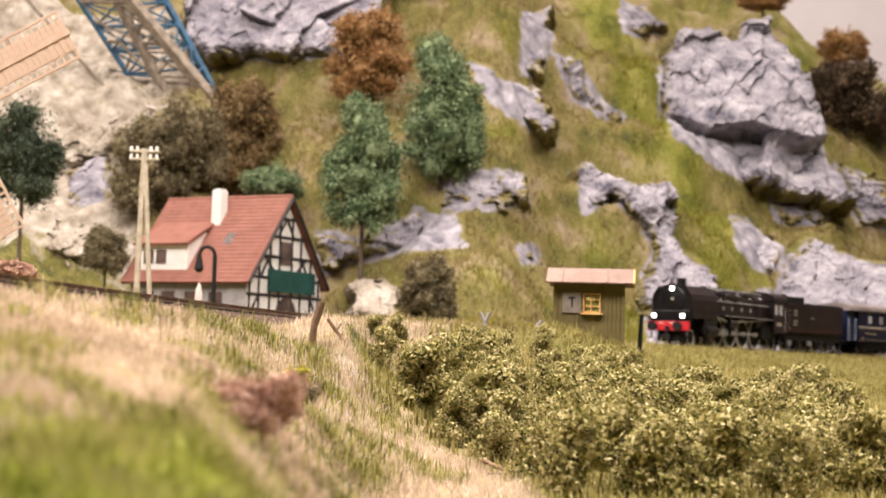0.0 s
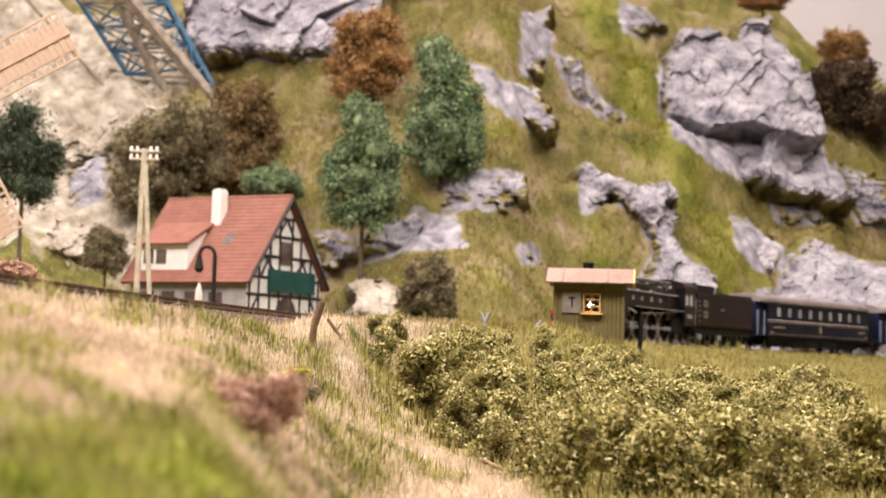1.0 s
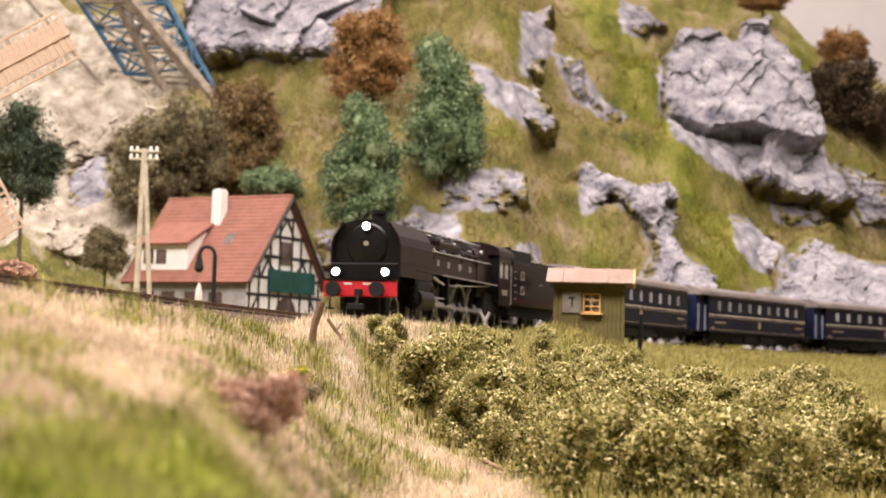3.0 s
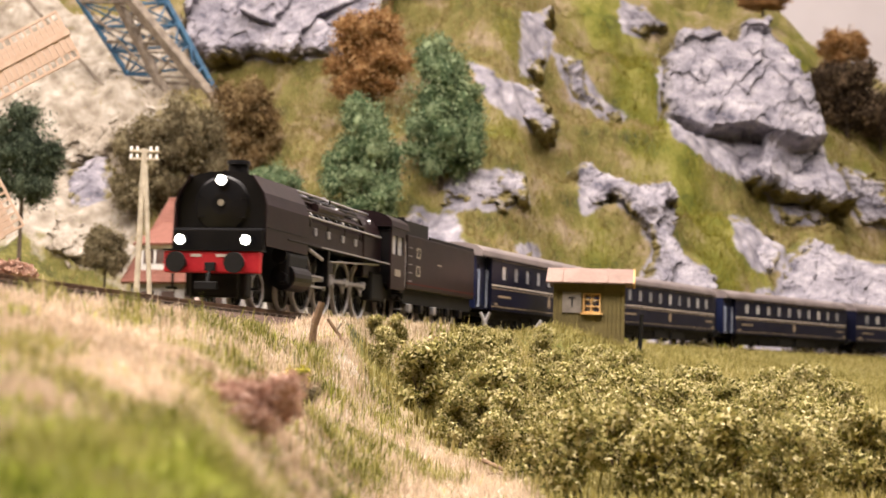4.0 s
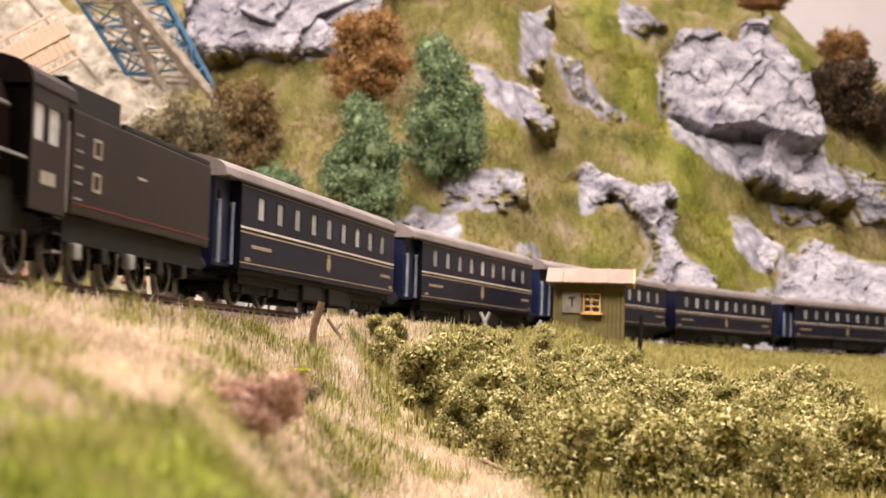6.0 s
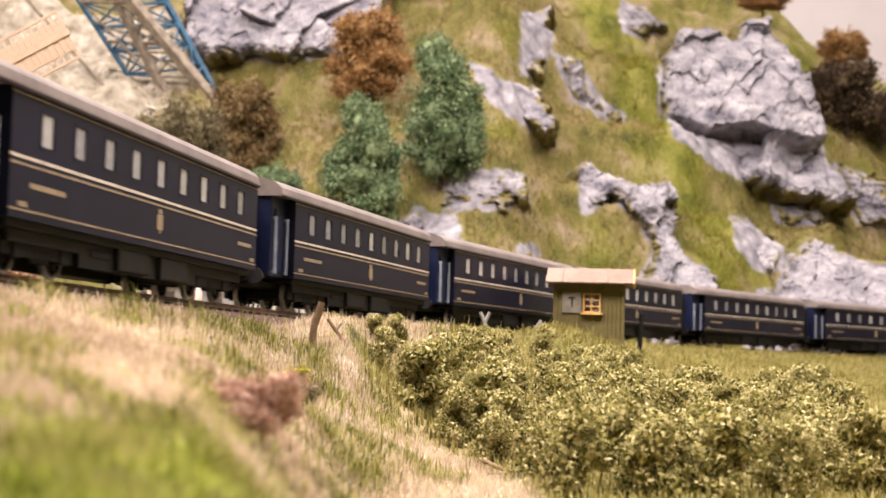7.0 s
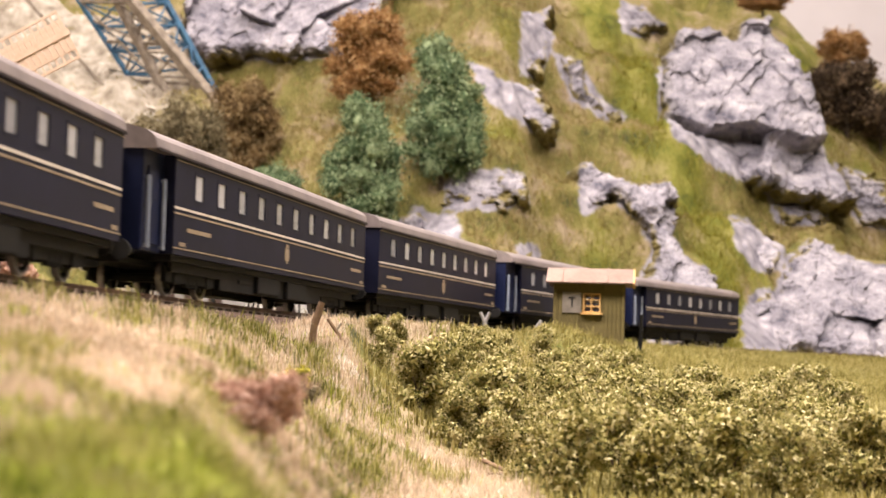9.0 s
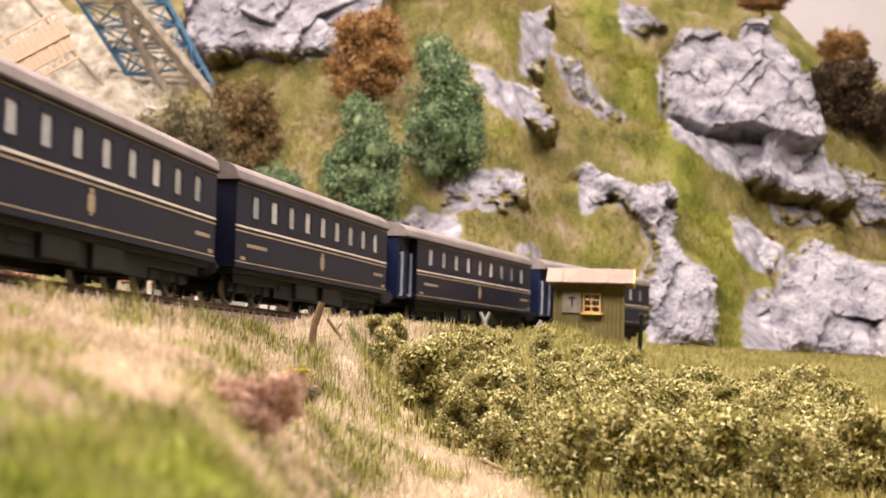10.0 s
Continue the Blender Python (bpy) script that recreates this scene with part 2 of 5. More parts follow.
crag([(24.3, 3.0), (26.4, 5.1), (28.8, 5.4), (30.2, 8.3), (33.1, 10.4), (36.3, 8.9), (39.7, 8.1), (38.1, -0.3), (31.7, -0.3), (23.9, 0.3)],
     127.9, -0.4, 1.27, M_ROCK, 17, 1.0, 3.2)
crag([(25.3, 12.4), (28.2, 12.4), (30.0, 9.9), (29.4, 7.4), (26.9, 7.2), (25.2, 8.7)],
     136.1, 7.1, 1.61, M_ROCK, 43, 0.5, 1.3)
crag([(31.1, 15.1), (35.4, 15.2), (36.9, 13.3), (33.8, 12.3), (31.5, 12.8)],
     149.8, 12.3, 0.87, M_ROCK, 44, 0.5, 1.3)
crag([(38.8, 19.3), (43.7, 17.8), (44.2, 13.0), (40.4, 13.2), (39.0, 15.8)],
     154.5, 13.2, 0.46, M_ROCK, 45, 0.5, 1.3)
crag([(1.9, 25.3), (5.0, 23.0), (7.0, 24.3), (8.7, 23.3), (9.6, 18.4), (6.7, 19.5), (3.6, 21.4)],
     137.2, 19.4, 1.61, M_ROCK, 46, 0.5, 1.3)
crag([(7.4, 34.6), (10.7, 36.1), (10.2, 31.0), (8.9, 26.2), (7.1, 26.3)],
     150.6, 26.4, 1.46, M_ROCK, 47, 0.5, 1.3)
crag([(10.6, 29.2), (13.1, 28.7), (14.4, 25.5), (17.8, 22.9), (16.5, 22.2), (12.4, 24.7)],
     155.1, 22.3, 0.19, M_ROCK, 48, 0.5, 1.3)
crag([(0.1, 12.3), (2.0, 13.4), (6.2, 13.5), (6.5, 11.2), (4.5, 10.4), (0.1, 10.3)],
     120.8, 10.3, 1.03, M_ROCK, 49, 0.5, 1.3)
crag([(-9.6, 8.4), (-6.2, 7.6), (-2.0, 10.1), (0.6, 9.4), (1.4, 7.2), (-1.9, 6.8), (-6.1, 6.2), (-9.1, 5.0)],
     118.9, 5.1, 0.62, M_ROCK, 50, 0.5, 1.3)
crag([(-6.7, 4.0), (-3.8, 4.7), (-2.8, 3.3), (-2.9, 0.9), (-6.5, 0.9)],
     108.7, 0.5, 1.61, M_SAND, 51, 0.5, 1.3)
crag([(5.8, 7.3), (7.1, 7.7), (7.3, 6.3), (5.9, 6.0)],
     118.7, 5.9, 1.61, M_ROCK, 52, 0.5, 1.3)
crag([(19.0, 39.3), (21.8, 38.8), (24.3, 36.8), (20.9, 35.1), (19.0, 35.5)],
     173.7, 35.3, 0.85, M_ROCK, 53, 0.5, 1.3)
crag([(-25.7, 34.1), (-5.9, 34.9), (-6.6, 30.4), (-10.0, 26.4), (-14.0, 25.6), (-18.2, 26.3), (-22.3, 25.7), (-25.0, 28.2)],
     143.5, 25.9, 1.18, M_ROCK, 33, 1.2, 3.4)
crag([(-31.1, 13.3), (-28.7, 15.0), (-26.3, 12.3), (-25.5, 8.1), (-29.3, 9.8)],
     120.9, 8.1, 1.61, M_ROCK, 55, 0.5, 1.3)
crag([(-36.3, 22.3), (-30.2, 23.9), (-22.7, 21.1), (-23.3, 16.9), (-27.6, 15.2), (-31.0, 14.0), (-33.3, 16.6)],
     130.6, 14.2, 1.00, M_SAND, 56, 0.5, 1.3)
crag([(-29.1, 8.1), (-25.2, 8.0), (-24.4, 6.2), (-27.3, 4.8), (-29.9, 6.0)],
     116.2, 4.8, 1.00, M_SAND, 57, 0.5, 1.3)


def inside(outline, X, Z):
    """Metres inside an outline, negative outside it."""
    P = np.array(outline)
    Q = np.roll(P, -1, 0)
    best = np.full(X.shape, 1e9)
    odd = np.zeros(X.shape, bool)
    for (ax, az), (bx, bz) in zip(P, Q):
        ex, ez = bx - ax, bz - az
        t = np.clip(((X - ax) * ex + (Z - az) * ez) / (ex * ex + ez * ez), 0, 1)
        best = np.minimum(best, np.hypot(X - ax - t * ex, Z - az - t * ez))
        cut = (az > Z) != (bz > Z)
        odd ^= cut & (X < ex * (Z - az) / np.where(ez == 0, 1e-9, ez) + ax)
    return np.where(odd, best, -best)


def bare_rock(X, Y, Z):
    """How bare the hillside is, 0 to 1."""
    k = np.zeros(X.shape)
    for outline, y0, z0, lean, mat, *_ in CRAGS:
        if mat == M_ROCK:
            xs, zs = [p[0] for p in outline], [p[1] for p in outline]
            near = (X > min(xs) - 2) & (X < max(xs) + 2) & (Z > min(zs) - 2) & (Z < max(zs) + 2) & (np.abs(Y - y0 - lean * (Z - z0)) < 14)
            k[near] = np.maximum(k[near], smooth_step(0.62 + inside(outline, X[near], Z[near]) * 0.45))
    strata = 0.5 + 0.5 * np.sin(0.55 * (Y - 0.35 * X) + 2.2 * wave(X, Y, 18, 61, 3))
    wild = np.clip(strata * 1.2 - 1.02 + 0.5 * wave(X, Y, 13, 62, 4), 0, 1) * smooth_step((Y - 112) / 8)
    return np.clip(np.maximum(k, 0.6 * wild), 0, 1)


def lush_turf(X, Y):
    """Where the fleece is a fresh green: the gully that runs down past the big crag."""
    line = np.interp(Y, [112, 126, 140, 152, 166, 182], [24.0, 23.0, 23.5, 20.5, 18.0, 14.5])
    gully = smooth_step(1.4 - np.abs(X - line + 1.2 * wave(X, Y, 9, 64, 3)) / 2.6)
    return np.clip(np.maximum(gully, 0.8 * smooth_step(wave(X, Y, 15, 65, 3) * 1.6) * smooth_step((X + 2) / 5)), 0, 1)

def hill(X, Y):
    t = Y - hill_foot(X)
    on = smooth_step(t / 8)
    step = 2.2 * np.sin(t * 0.42 + 0.12 * X + 1.2 * wave(X, Y, 25, 3, 2))
    rise = (0.66 + 0.22 * smooth_step((X - 28) / 9)) * np.maximum(t, 0) + on * step * smooth_step(t / 20)
    z = rise + on * (2.4 * wave(X, Y, 24, 4, 4) + 0.75 * wave(X, Y, 7, 13, 3) + 0.5 * wave(X, Y, 3.4, 9, 3))
    crest = 46 - 0.9 * np.maximum(X - 33, 0) - 0.3 * np.maximum(-X - 36, 0)
    lead = 1.4 * smooth_step((Y - 72) / 40) * smooth_step((14 - X) / 12)
    return np.minimum(z, crest + 1.0 * wave(X, Y, 12, 5, 3)) + lead


def ground_height(X, Y):
    l, lev = off_track(X, Y)
    base = lev - 0.8
    n, _ = near_ground(X, Y)
    k = smooth_step((l - 1.9) / 0.9)
    g = np.where(l > 1.9, base * (1 - k) + n * k, base)
    far = base + 0.5 * smooth_step((-l - 2.4) / 3) + smooth_step((-l - 3) / 4) * hill(X, Y)
    yard = smooth_step(1.6 - np.hypot((X + 14.5) / 9.0, (Y - 112) / 8.0))
    far = far * (1 - yard) + np.minimum(far, -0.3) * yard
    g = g + 0.1 * np.exp(-((l - 2.6) / 0.8) ** 2) * smooth_step((3 - X) / 4)
    g = g + 0.75 * np.exp(-((X - 7.2) / 4.5) ** 2 - ((Y - 74) / 4.0) ** 2) * smooth_step((l - 2.2) / 1.5)
    return np.where(l < -2.4, far, g) + np.where(l > 3.2, 0.13, 0.05) * wave(X, Y, 3, 2, 3)


def ground():
    xs = np.concatenate([np.linspace(-260, -56, 26)[:-1], np.linspace(-56, 56, 480), np.linspace(56, 260, 26)[1:]])
    ys = np.concatenate([np.linspace(-120, 6, 24)[:-1], np.concatenate([np.linspace(6, 100, 190)[:-1], np.linspace(100, 175, 330), np.linspace(175, 205, 30)[1:]])])
    ob = grid_mesh("ground", xs, ys, ground_height, M_TURF, smooth=False)
    X, Y = np.meshgrid(xs, ys)
    Z = ground_height(X, Y)
    l, _ = off_track(X, Y)
    at_lush = ob.data.attributes.new("lush", "FLOAT", "POINT")
    at_lush.data.foreach_set("value", lush_turf(X, Y).ravel().astype(np.float32))
    at_rock = ob.data.attributes.new("rock", "FLOAT", "POINT")
    at_rock.data.foreach_set("value", np.where(l < -4, bare_rock(X, Y, Z), 0).ravel().astype(np.float32))
    at_sand = ob.data.attributes.new("sand", "FLOAT", "POINT")
    sand = smooth_step((-19 - X + 3 * wave(X, Y, 11, 81, 3)) / 6) * smooth_step((Y - 114) / 6) * smooth_step((166 - Y) / 8)
    dry = 0.8 * (l > 1.6) * (1 - vine_side(X, Y))
    at_sand.data.foreach_set("value", np.maximum(0.75 * sand, dry).ravel().astype(np.float32))
    return tagged(ob, "modelled grassy hillside and meadow of a railway layout", "ground", kind="structure")


ground()


def room():
    for name, d in (("wall_back", (-340, 340, 212, 220, -90, 130)), ("wall_front", (-340, 340, -260, -252, -90, 130)),
                    ("wall_left", (-348, -340, -260, 300, -90, 130)), ("wall_right", (340, 348, -260, 300, -90, 130))):
        tagged(boxed(name, M_WALL, None, *d), "pale lilac-white painted room wall", "wall", kind="structure")
    tagged(boxed("ceiling", M_WHITE, None, -348, 348, -260, 300, 130, 136), "white painted room ceiling", "ceiling", kind="structure")
    tagged(boxed("floor", M_BANK, None, -348, 348, -260, 300, -96, -90), "brown room floor under the layout", "floor", kind="structure")


room()


# ---- track ----


def sweep(section, side0=0.0):
    """Vertices and faces of a section (side, z) carried along the track."""
    n = 106
    V, F, k = [], [], len(section)
    for i in range(n):
        s = S0 + (S1 - S0) * i / (n - 1)
        for sd, z in section:
            V.append(rail_at(s, sd + side0, z) * S)
    for i in range(n - 1):
        for j in range(k):
            a, b = i * k + j, i * k + (j + 1) % k
            F.append((a, b, b + k, a + k))
    return np.array([tuple(v) for v in V]), np.array(F)


V, F = sweep([(-2.4, -0.85), (-1.75, -0.28), (1.75, -0.28), (2.4, -0.85)])
tagged(sheet("ballast", V, F, M_BALLAST), "grey-brown stone ballast bed of the railway track", "ballast", kind="structure")
TRACK = tagged(new("railway_track"), "rusty steel rails on dark wooden sleepers", "railway track")
for sd in (-0.7525, 0.7525):
    V, F = sweep([(-0.07, -0.17), (-0.07, -0.15), (-0.02, -0.13), (-0.02, -0.05), (-0.037, -0.04), (-0.037, 0), (0.037, 0), (0.037, -0.04), (0.02, -0.05), (0.02, -0.13), (0.07, -0.15), (0.07, -0.17)], sd)
    sheet("rail", V, F, M_RAIL).parent = TRACK
bm = bmesh.new()
box(bm, -0.13, 0.13, -1.3, 1.3, -0.34, -0.16, 0.02)
sl = part("sleeper", bm, M_SLEEPER, TRACK)
for i in range(1, 290):
    o = sl.copy()
    scene.collection.objects.link(o)
    s = S1 - 20 - i * 0.69
    o.matrix_basis = Matrix.Translation(rail_at(s) * S) @ Matrix.Rotation(heading(s), 4, "Z")
sl.matrix_basis = Matrix.Translation(rail_at(S1 - 20) * S) @ Matrix.Rotation(heading(S1 - 20), 4, "Z")


# ---- the train ----
M_GOLD = two_tone("gold_line", (0.24, 0.18, 0.12), (0.36, 0.28, 0.2), scale=200, rough=0.4, bump=0)
M_CREAM = two_tone("cream_line", (0.55, 0.48, 0.42), (0.7, 0.63, 0.57), scale=200, rough=0.5, bump=0)
# The pale pane tone stands in for the reflection on the glass.
M_PANE = two_tone("reflection_pane", (0.24, 0.24, 0.26), (0.5, 0.49, 0.51), scale=90, rough=0.12, bump=0, spec=0.8, randomness=0.5)
M_STEEL = two_tone("bright_steel", (0.36, 0.35, 0.37), (0.54, 0.52, 0.54), scale=200, rough=0.4, metal=0.6)
M_TYRE = two_tone("pale_tyre", (0.42, 0.41, 0.42), (0.58, 0.56, 0.57), scale=200, rough=0.45)
M_BROWN = two_tone("engine_brown_black", (0.008, 0.004, 0.0048), (0.019, 0.0095, 0.0105), scale=100, rough=0.36, bump=0.2, spec=0.24)
M_COAL = two_tone("coal", (0.006, 0.006, 0.006), (0.03, 0.03, 0.03), scale=500, rough=0.4, bump=1.0, depth=0.001)
M_LAMP = glow("lamp_glass", (1.0, 0.95, 0.86), 8.0)
M_BRASS = two_tone("badge_metal", (0.4, 0.36, 0.3), (0.55, 0.5, 0.42), scale=300, rough=0.35, metal=0.5)
M_HANDRAIL = two_tone("handrail_pale", (0.2, 0.23, 0.31), (0.3, 0.33, 0.41), scale=200, rough=0.4)
M_BELLOWS = two_tone("gangway_rubber", (0.006, 0.006, 0.007), (0.016, 0.015, 0.016), scale=300, rough=0.8)

SPEED, FIRST = 15.25, 30.72 - 4.5 * 15.25
RIDING, SPINNING, RODS = [], [], []


def clone(ob, m, parent=None):
    o = ob.copy()
    scene.collection.objects.link(o)
    o.parent = parent or ob.parent
    o.matrix_basis = m
    return o


def ring(bm, r0, r1, w, seg=32):
    """A ring about the y axis: outer and inner radius, width."""
    prof = [(r0, -w / 2), (r0, w / 2), (r1, w / 2), (r1, -w / 2)]
    vs = [[bm.verts.new((r * math.cos(6.28319 * i / seg), y, r * math.sin(6.28319 * i / seg))) for r, y in prof] for i in range(seg)]
    for i in range(seg):
        a, b = vs[i], vs[(i + 1) % seg]
        for j in range(4):
            bm.faces.new((a[j], b[j], b[(j + 1) % 4], a[(j + 1) % 4]))


def wheel_mesh(r, spokes):
    bm = bmesh.new()
    ring(bm, r * 0.92, r * 0.8, 0.1)
    rod(bm, (0, -0.08, 0), (0, 0.08, 0), r * 0.2, seg=14)
    for i in range(spokes):
        a = 6.28319 * i / spokes
        rod(bm, (0, 0, 0), (r * 0.82 * math.cos(a), 0, r * 0.82 * math.sin(a)), 0.05, 0.035, seg=5)
    return bm


def axle(owner, x, r, spokes=10, spin=True, tyre=M_TYRE, name="axle"):
    bm = bmesh.new()
    rod(bm, (0, -0.72, 0), (0, 0.72, 0), 0.09, seg=8)
    ax = part(name, bm, M_DARK, owner)
    ax.matrix_basis = at(x, 0, r)
    w = part("wheel", wheel_mesh(r, spokes), M_BLACK, ax)
    w.matrix_basis = at(0, 0.74, 0)
    clone(w, at(0, -0.74, 0))
    bm = bmesh.new()
    ring(bm, r, r * 0.91, 0.14)
    ring(bm, r + 0.025, r * 0.92, 0.03)
    t = part("tyre", bm, tyre, ax, "pale grey metal tyre")
    t.matrix_basis = at(0, 0.76, 0)
    clone(t, at(0, -0.76, 0))
    if spin:
        SPINNING.append((ax, x, r))
    return ax


def profile_sweep(section, x0, x1, closed=True):
    """A section of (y, z) drawn out along x, with end faces."""
    bm = bmesh.new()
    a = [bm.verts.new((x0, y, z)) for y, z in section]
    b = [bm.verts.new((x1, y, z)) for y, z in section]
    n = len(section)
    for i in range(n):
        j = (i + 1) % n
        bm.faces.new((a[i], a[j], b[j], b[i]))
    bm.faces.new(a[::-1])
    bm.faces.new(b)
    bmesh.ops.recalc_face_normals(bm, faces=bm.faces)
    return bm


def arc_roof(half, z0, z1, n=14):
    pts = [(half * math.cos(math.pi * i / n), z0 + (z1 - z0) * math.sin(math.pi * i / n) ** 0.75) for i in range(n + 1)]
    return pts


def bogie(owner, x, base):
    bm = bmesh.new()
    for y in (-0.98, 0.98):
        box(bm, -base / 2 - 0.7, base / 2 + 0.7, y - 0.07, y + 0.07, 0.34, 0.74, 0.03)
        for k in (-1, 1):
            box(bm, k * base / 2 - 0.2, k * base / 2 + 0.2, y - 0.12, y + 0.12, 0.3, 0.62, 0.04)
        for k in (-0.3, 0, 0.3):
            rod(bm, (k, y, 0.25), (k, y, 0.5), 0.1, seg=8)
    box(bm, -0.4, 0.4, -0.95, 0.95, 0.4, 0.85, 0.05)
    b = part("bogie", bm, M_DARK, owner)
    b.matrix_basis = at(x, 0, 0)
    for k in (-1, 1):
        axle(owner, x + k * base / 2, 0.48, 8, name="carriage_axle", tyre=M_STEEL)


def coach(L, vestibule, windows):
    """Sleeping car; x forwards, origin on the rails under the middle of its panelled side."""
    c = new("railway_coach")
    W, zl, zw, zt = 1.42, 1.12, 2.08, 3.41
    a, b = -L / 2, L / 2
    bm = bmesh.new()
    n = windows
    step = L / (n + 1.0)
    xs = [a + step * (i + 1) for i in range(n)]
    hw, w0, w1 = 0.31, 2.38, 3.06
    for y in (-W, W):
        y0, y1 = (y, y + 0.1) if y < 0 else (y - 0.1, y)
        box(bm, a, b, y0, y1, 0.98, w0)
        box(bm, a, b, y0, y1, w1, zt)
        e = a
        for x in xs + [b + hw]:
            box(bm, e, x - hw, y0, y1, w0, w1)
            e = x + hw
    box(bm, a, a + 0.1, -W + 0.1, W - 0.1, 0.98, zt)
    box(bm, b - 0.1, b, -W + 0.1, W - 0.1, 0.98, zt)
    box(bm, a + 0.1, b - 0.1, -W + 0.1, W - 0.1, 0.98, 1.08)
    part("body", bm, M_BLUE, c, "dark blue lacquered body side")
    pb = bmesh.new()
    box(pb, -hw + 0.02, hw - 0.02, -0.015, 0.015, w0 + 0.02, w1 - 0.02)
    pane = part("pane", pb, M_PANE, c, "window pane with its reflection coloured pale")
    fb = bmesh.new()
    for d in ((-hw - 0.03, -hw + 0.03, w0, w1), (hw - 0.03, hw + 0.03, w0, w1), (-hw, hw, w1 - 0.03, w1 + 0.04), (-hw, hw, w0 - 0.04, w0 + 0.03)):
        box(fb, d[0], d[1], -0.03, 0.03, d[2], d[3])
    wf = part("window_frame", fb, M_BLUE, c)
    first = True
    for x in xs:
        for y in (-W + 0.02, W - 0.02):
            if first:
                pane.matrix_basis, wf.matrix_basis, first = at(x, y - 0.02 * np.sign(y), 0), at(x, y, 0), False
            else:
                clone(pane, at(x, y - 0.02 * np.sign(y), 0))
                clone(wf, at(x, y, 0))
    front = b + vestibule
    if vestibule:
        bm = bmesh.new()
        box(bm, b, front, -1.12, 1.12, 0.98, zt, 0.04)
        part("vestibule", bm, M_VEST, c, "recessed blue entrance vestibule")
        for y in (-1.13, 1.13):
            for x in (b + 0.18, front - 0.15):
                bm = bmesh.new()
                rod(bm, (x, y + 0.09 * np.sign(y), 1.05), (x, y + 0.09 * np.sign(y), 2.75), 0.055, seg=8)
                for z in (1.1, 2.7):
                    rod(bm, (x, y, z), (x, y + 0.09 * np.sign(y), z), 0.04, seg=6)
                part("handrail", bm, M_HANDRAIL, c, "pale entrance handrail")
            bm = bmesh.new()
            box(bm, b + 0.3, front - 0.28, y - 0.03, y + 0.03, 1.15, 3.0, 0.02)
            box(bm, b + 0.42, front - 0.4, y - 0.045, y + 0.045, 2.2, 2.85, 0.02)
            part("door", bm, M_VEST, c)
    # roof with a gutter
    part("roof", profile_sweep([(1.46, 3.36)] + arc_roof(1.46, 3.42, 3.98) + [(-1.46, 3.36)], a - 0.05, front + 0.05), M_ROOF, c, "pale grey dusty arched roof", smooth=False)
    for y in (-1.47, 1.47):
        bm = bmesh.new()
        box(bm, a, front, y - 0.03, y + 0.03, 3.31, 3.37)
        part("gutter", bm, M_BROWN, c)
    for i in range(5):
        x = a + L * (i + 0.6) / 5.4
        bm = bmesh.new()
        box(bm, x - 0.22, x + 0.22, 1.02, 1.16, 3.62, 3.74, 0.02)
        part("roof_vent", bm, M_ROOF, c)
    # lines, badge, lettering bars
    for y, k in ((W, 1), (-W, -1)):
        for z, h, mat, nm in ((zw + 0.03, 0.03, M_CREAM, "waist_line"), (zw - 0.1, 0.022, M_GOLD, "gold_line"), (zl + 0.02, 0.018, M_GOLD, "gold_line"), (3.26, 0.012, M_GOLD, "gold_line")):
            bm = bmesh.new()
            box(bm, a, b, y - 0.012, y + 0.012, z - h, z + h)
            part(nm, bm, mat, c)
        bm = bmesh.new()
        box(bm, -0.2, 0.2, y - 0.014, y + 0.014, 1.42, 1.78, 0.008)
        box(bm, -0.13, 0.13, y - 0.016, y + 0.016, 1.8, 1.9, 0.008)
        box(bm, -0.07, 0.07, y - 0.016, y + 0.016, 1.34, 1.42, 0.008)
        part("crest", bm, M_GOLD, c, "small gold badge")
        for x0, x1, z in ((b - 2.6, b - 0.9, 1.62), (a + 0.5, a + 1.8, 1.62), (b - 0.8, b - 0.4, 1.25), (a + 0.2, a + 0.6, 1.25)):
            bm = bmesh.new()
            box(bm, x0, x1, y - 0.01, y + 0.01, z - 0.05, z + 0.05)
            part("lettering_bar", bm, M_GOLD, c)
    # underframe
    bm = bmesh.new()
    box(bm, a + 0.2, b - 0.2, -1.3, 1.3, 0.82, 0.99, 0.03)
    box(bm, a + 0.3, front, -0.6, 0.6, 0.7, 0.84, 0.03)
    part("underframe", bm, M_DARK, c)
    for x0, x1, y0, y1, z0, z1 in ((-2.6, -0.6, 0.5, 1.3, 0.3, 0.83), (0.2, 2.2, 0.5, 1.3, 0.34, 0.83), (-2.0, 1.0, -1.3, -0.5, 0.3, 0.83)):
        bm = bmesh.new()
        box(bm, x0, x1, y0, y1, z0, z1, 0.05)
        part("battery_box", bm, M_DARK, c)
    for y in (-1.12, 1.12):
        bm = bmesh.new()
        box(bm, a + 0.6, b - 0.6, y - 0.05, y + 0.05, 0.58, 0.84, 0.02)
        box(bm, a + 4.6, b - 4.1, y - 0.05, y + 0.05, 0.3, 0.6, 0.02)
        part("truss_girder", bm, M_DARK, c)
    bm = bmesh.new()
    rod(bm, (2.5, 1.0, 0.62), (3.6, 1.0, 0.62), 0.2, seg=14)
    part("air_tank", bm, M_DARK, c)
    for x in (-L / 2 + 2.9, L / 2 - 2.4):
        bogie(c, x, 2.3)
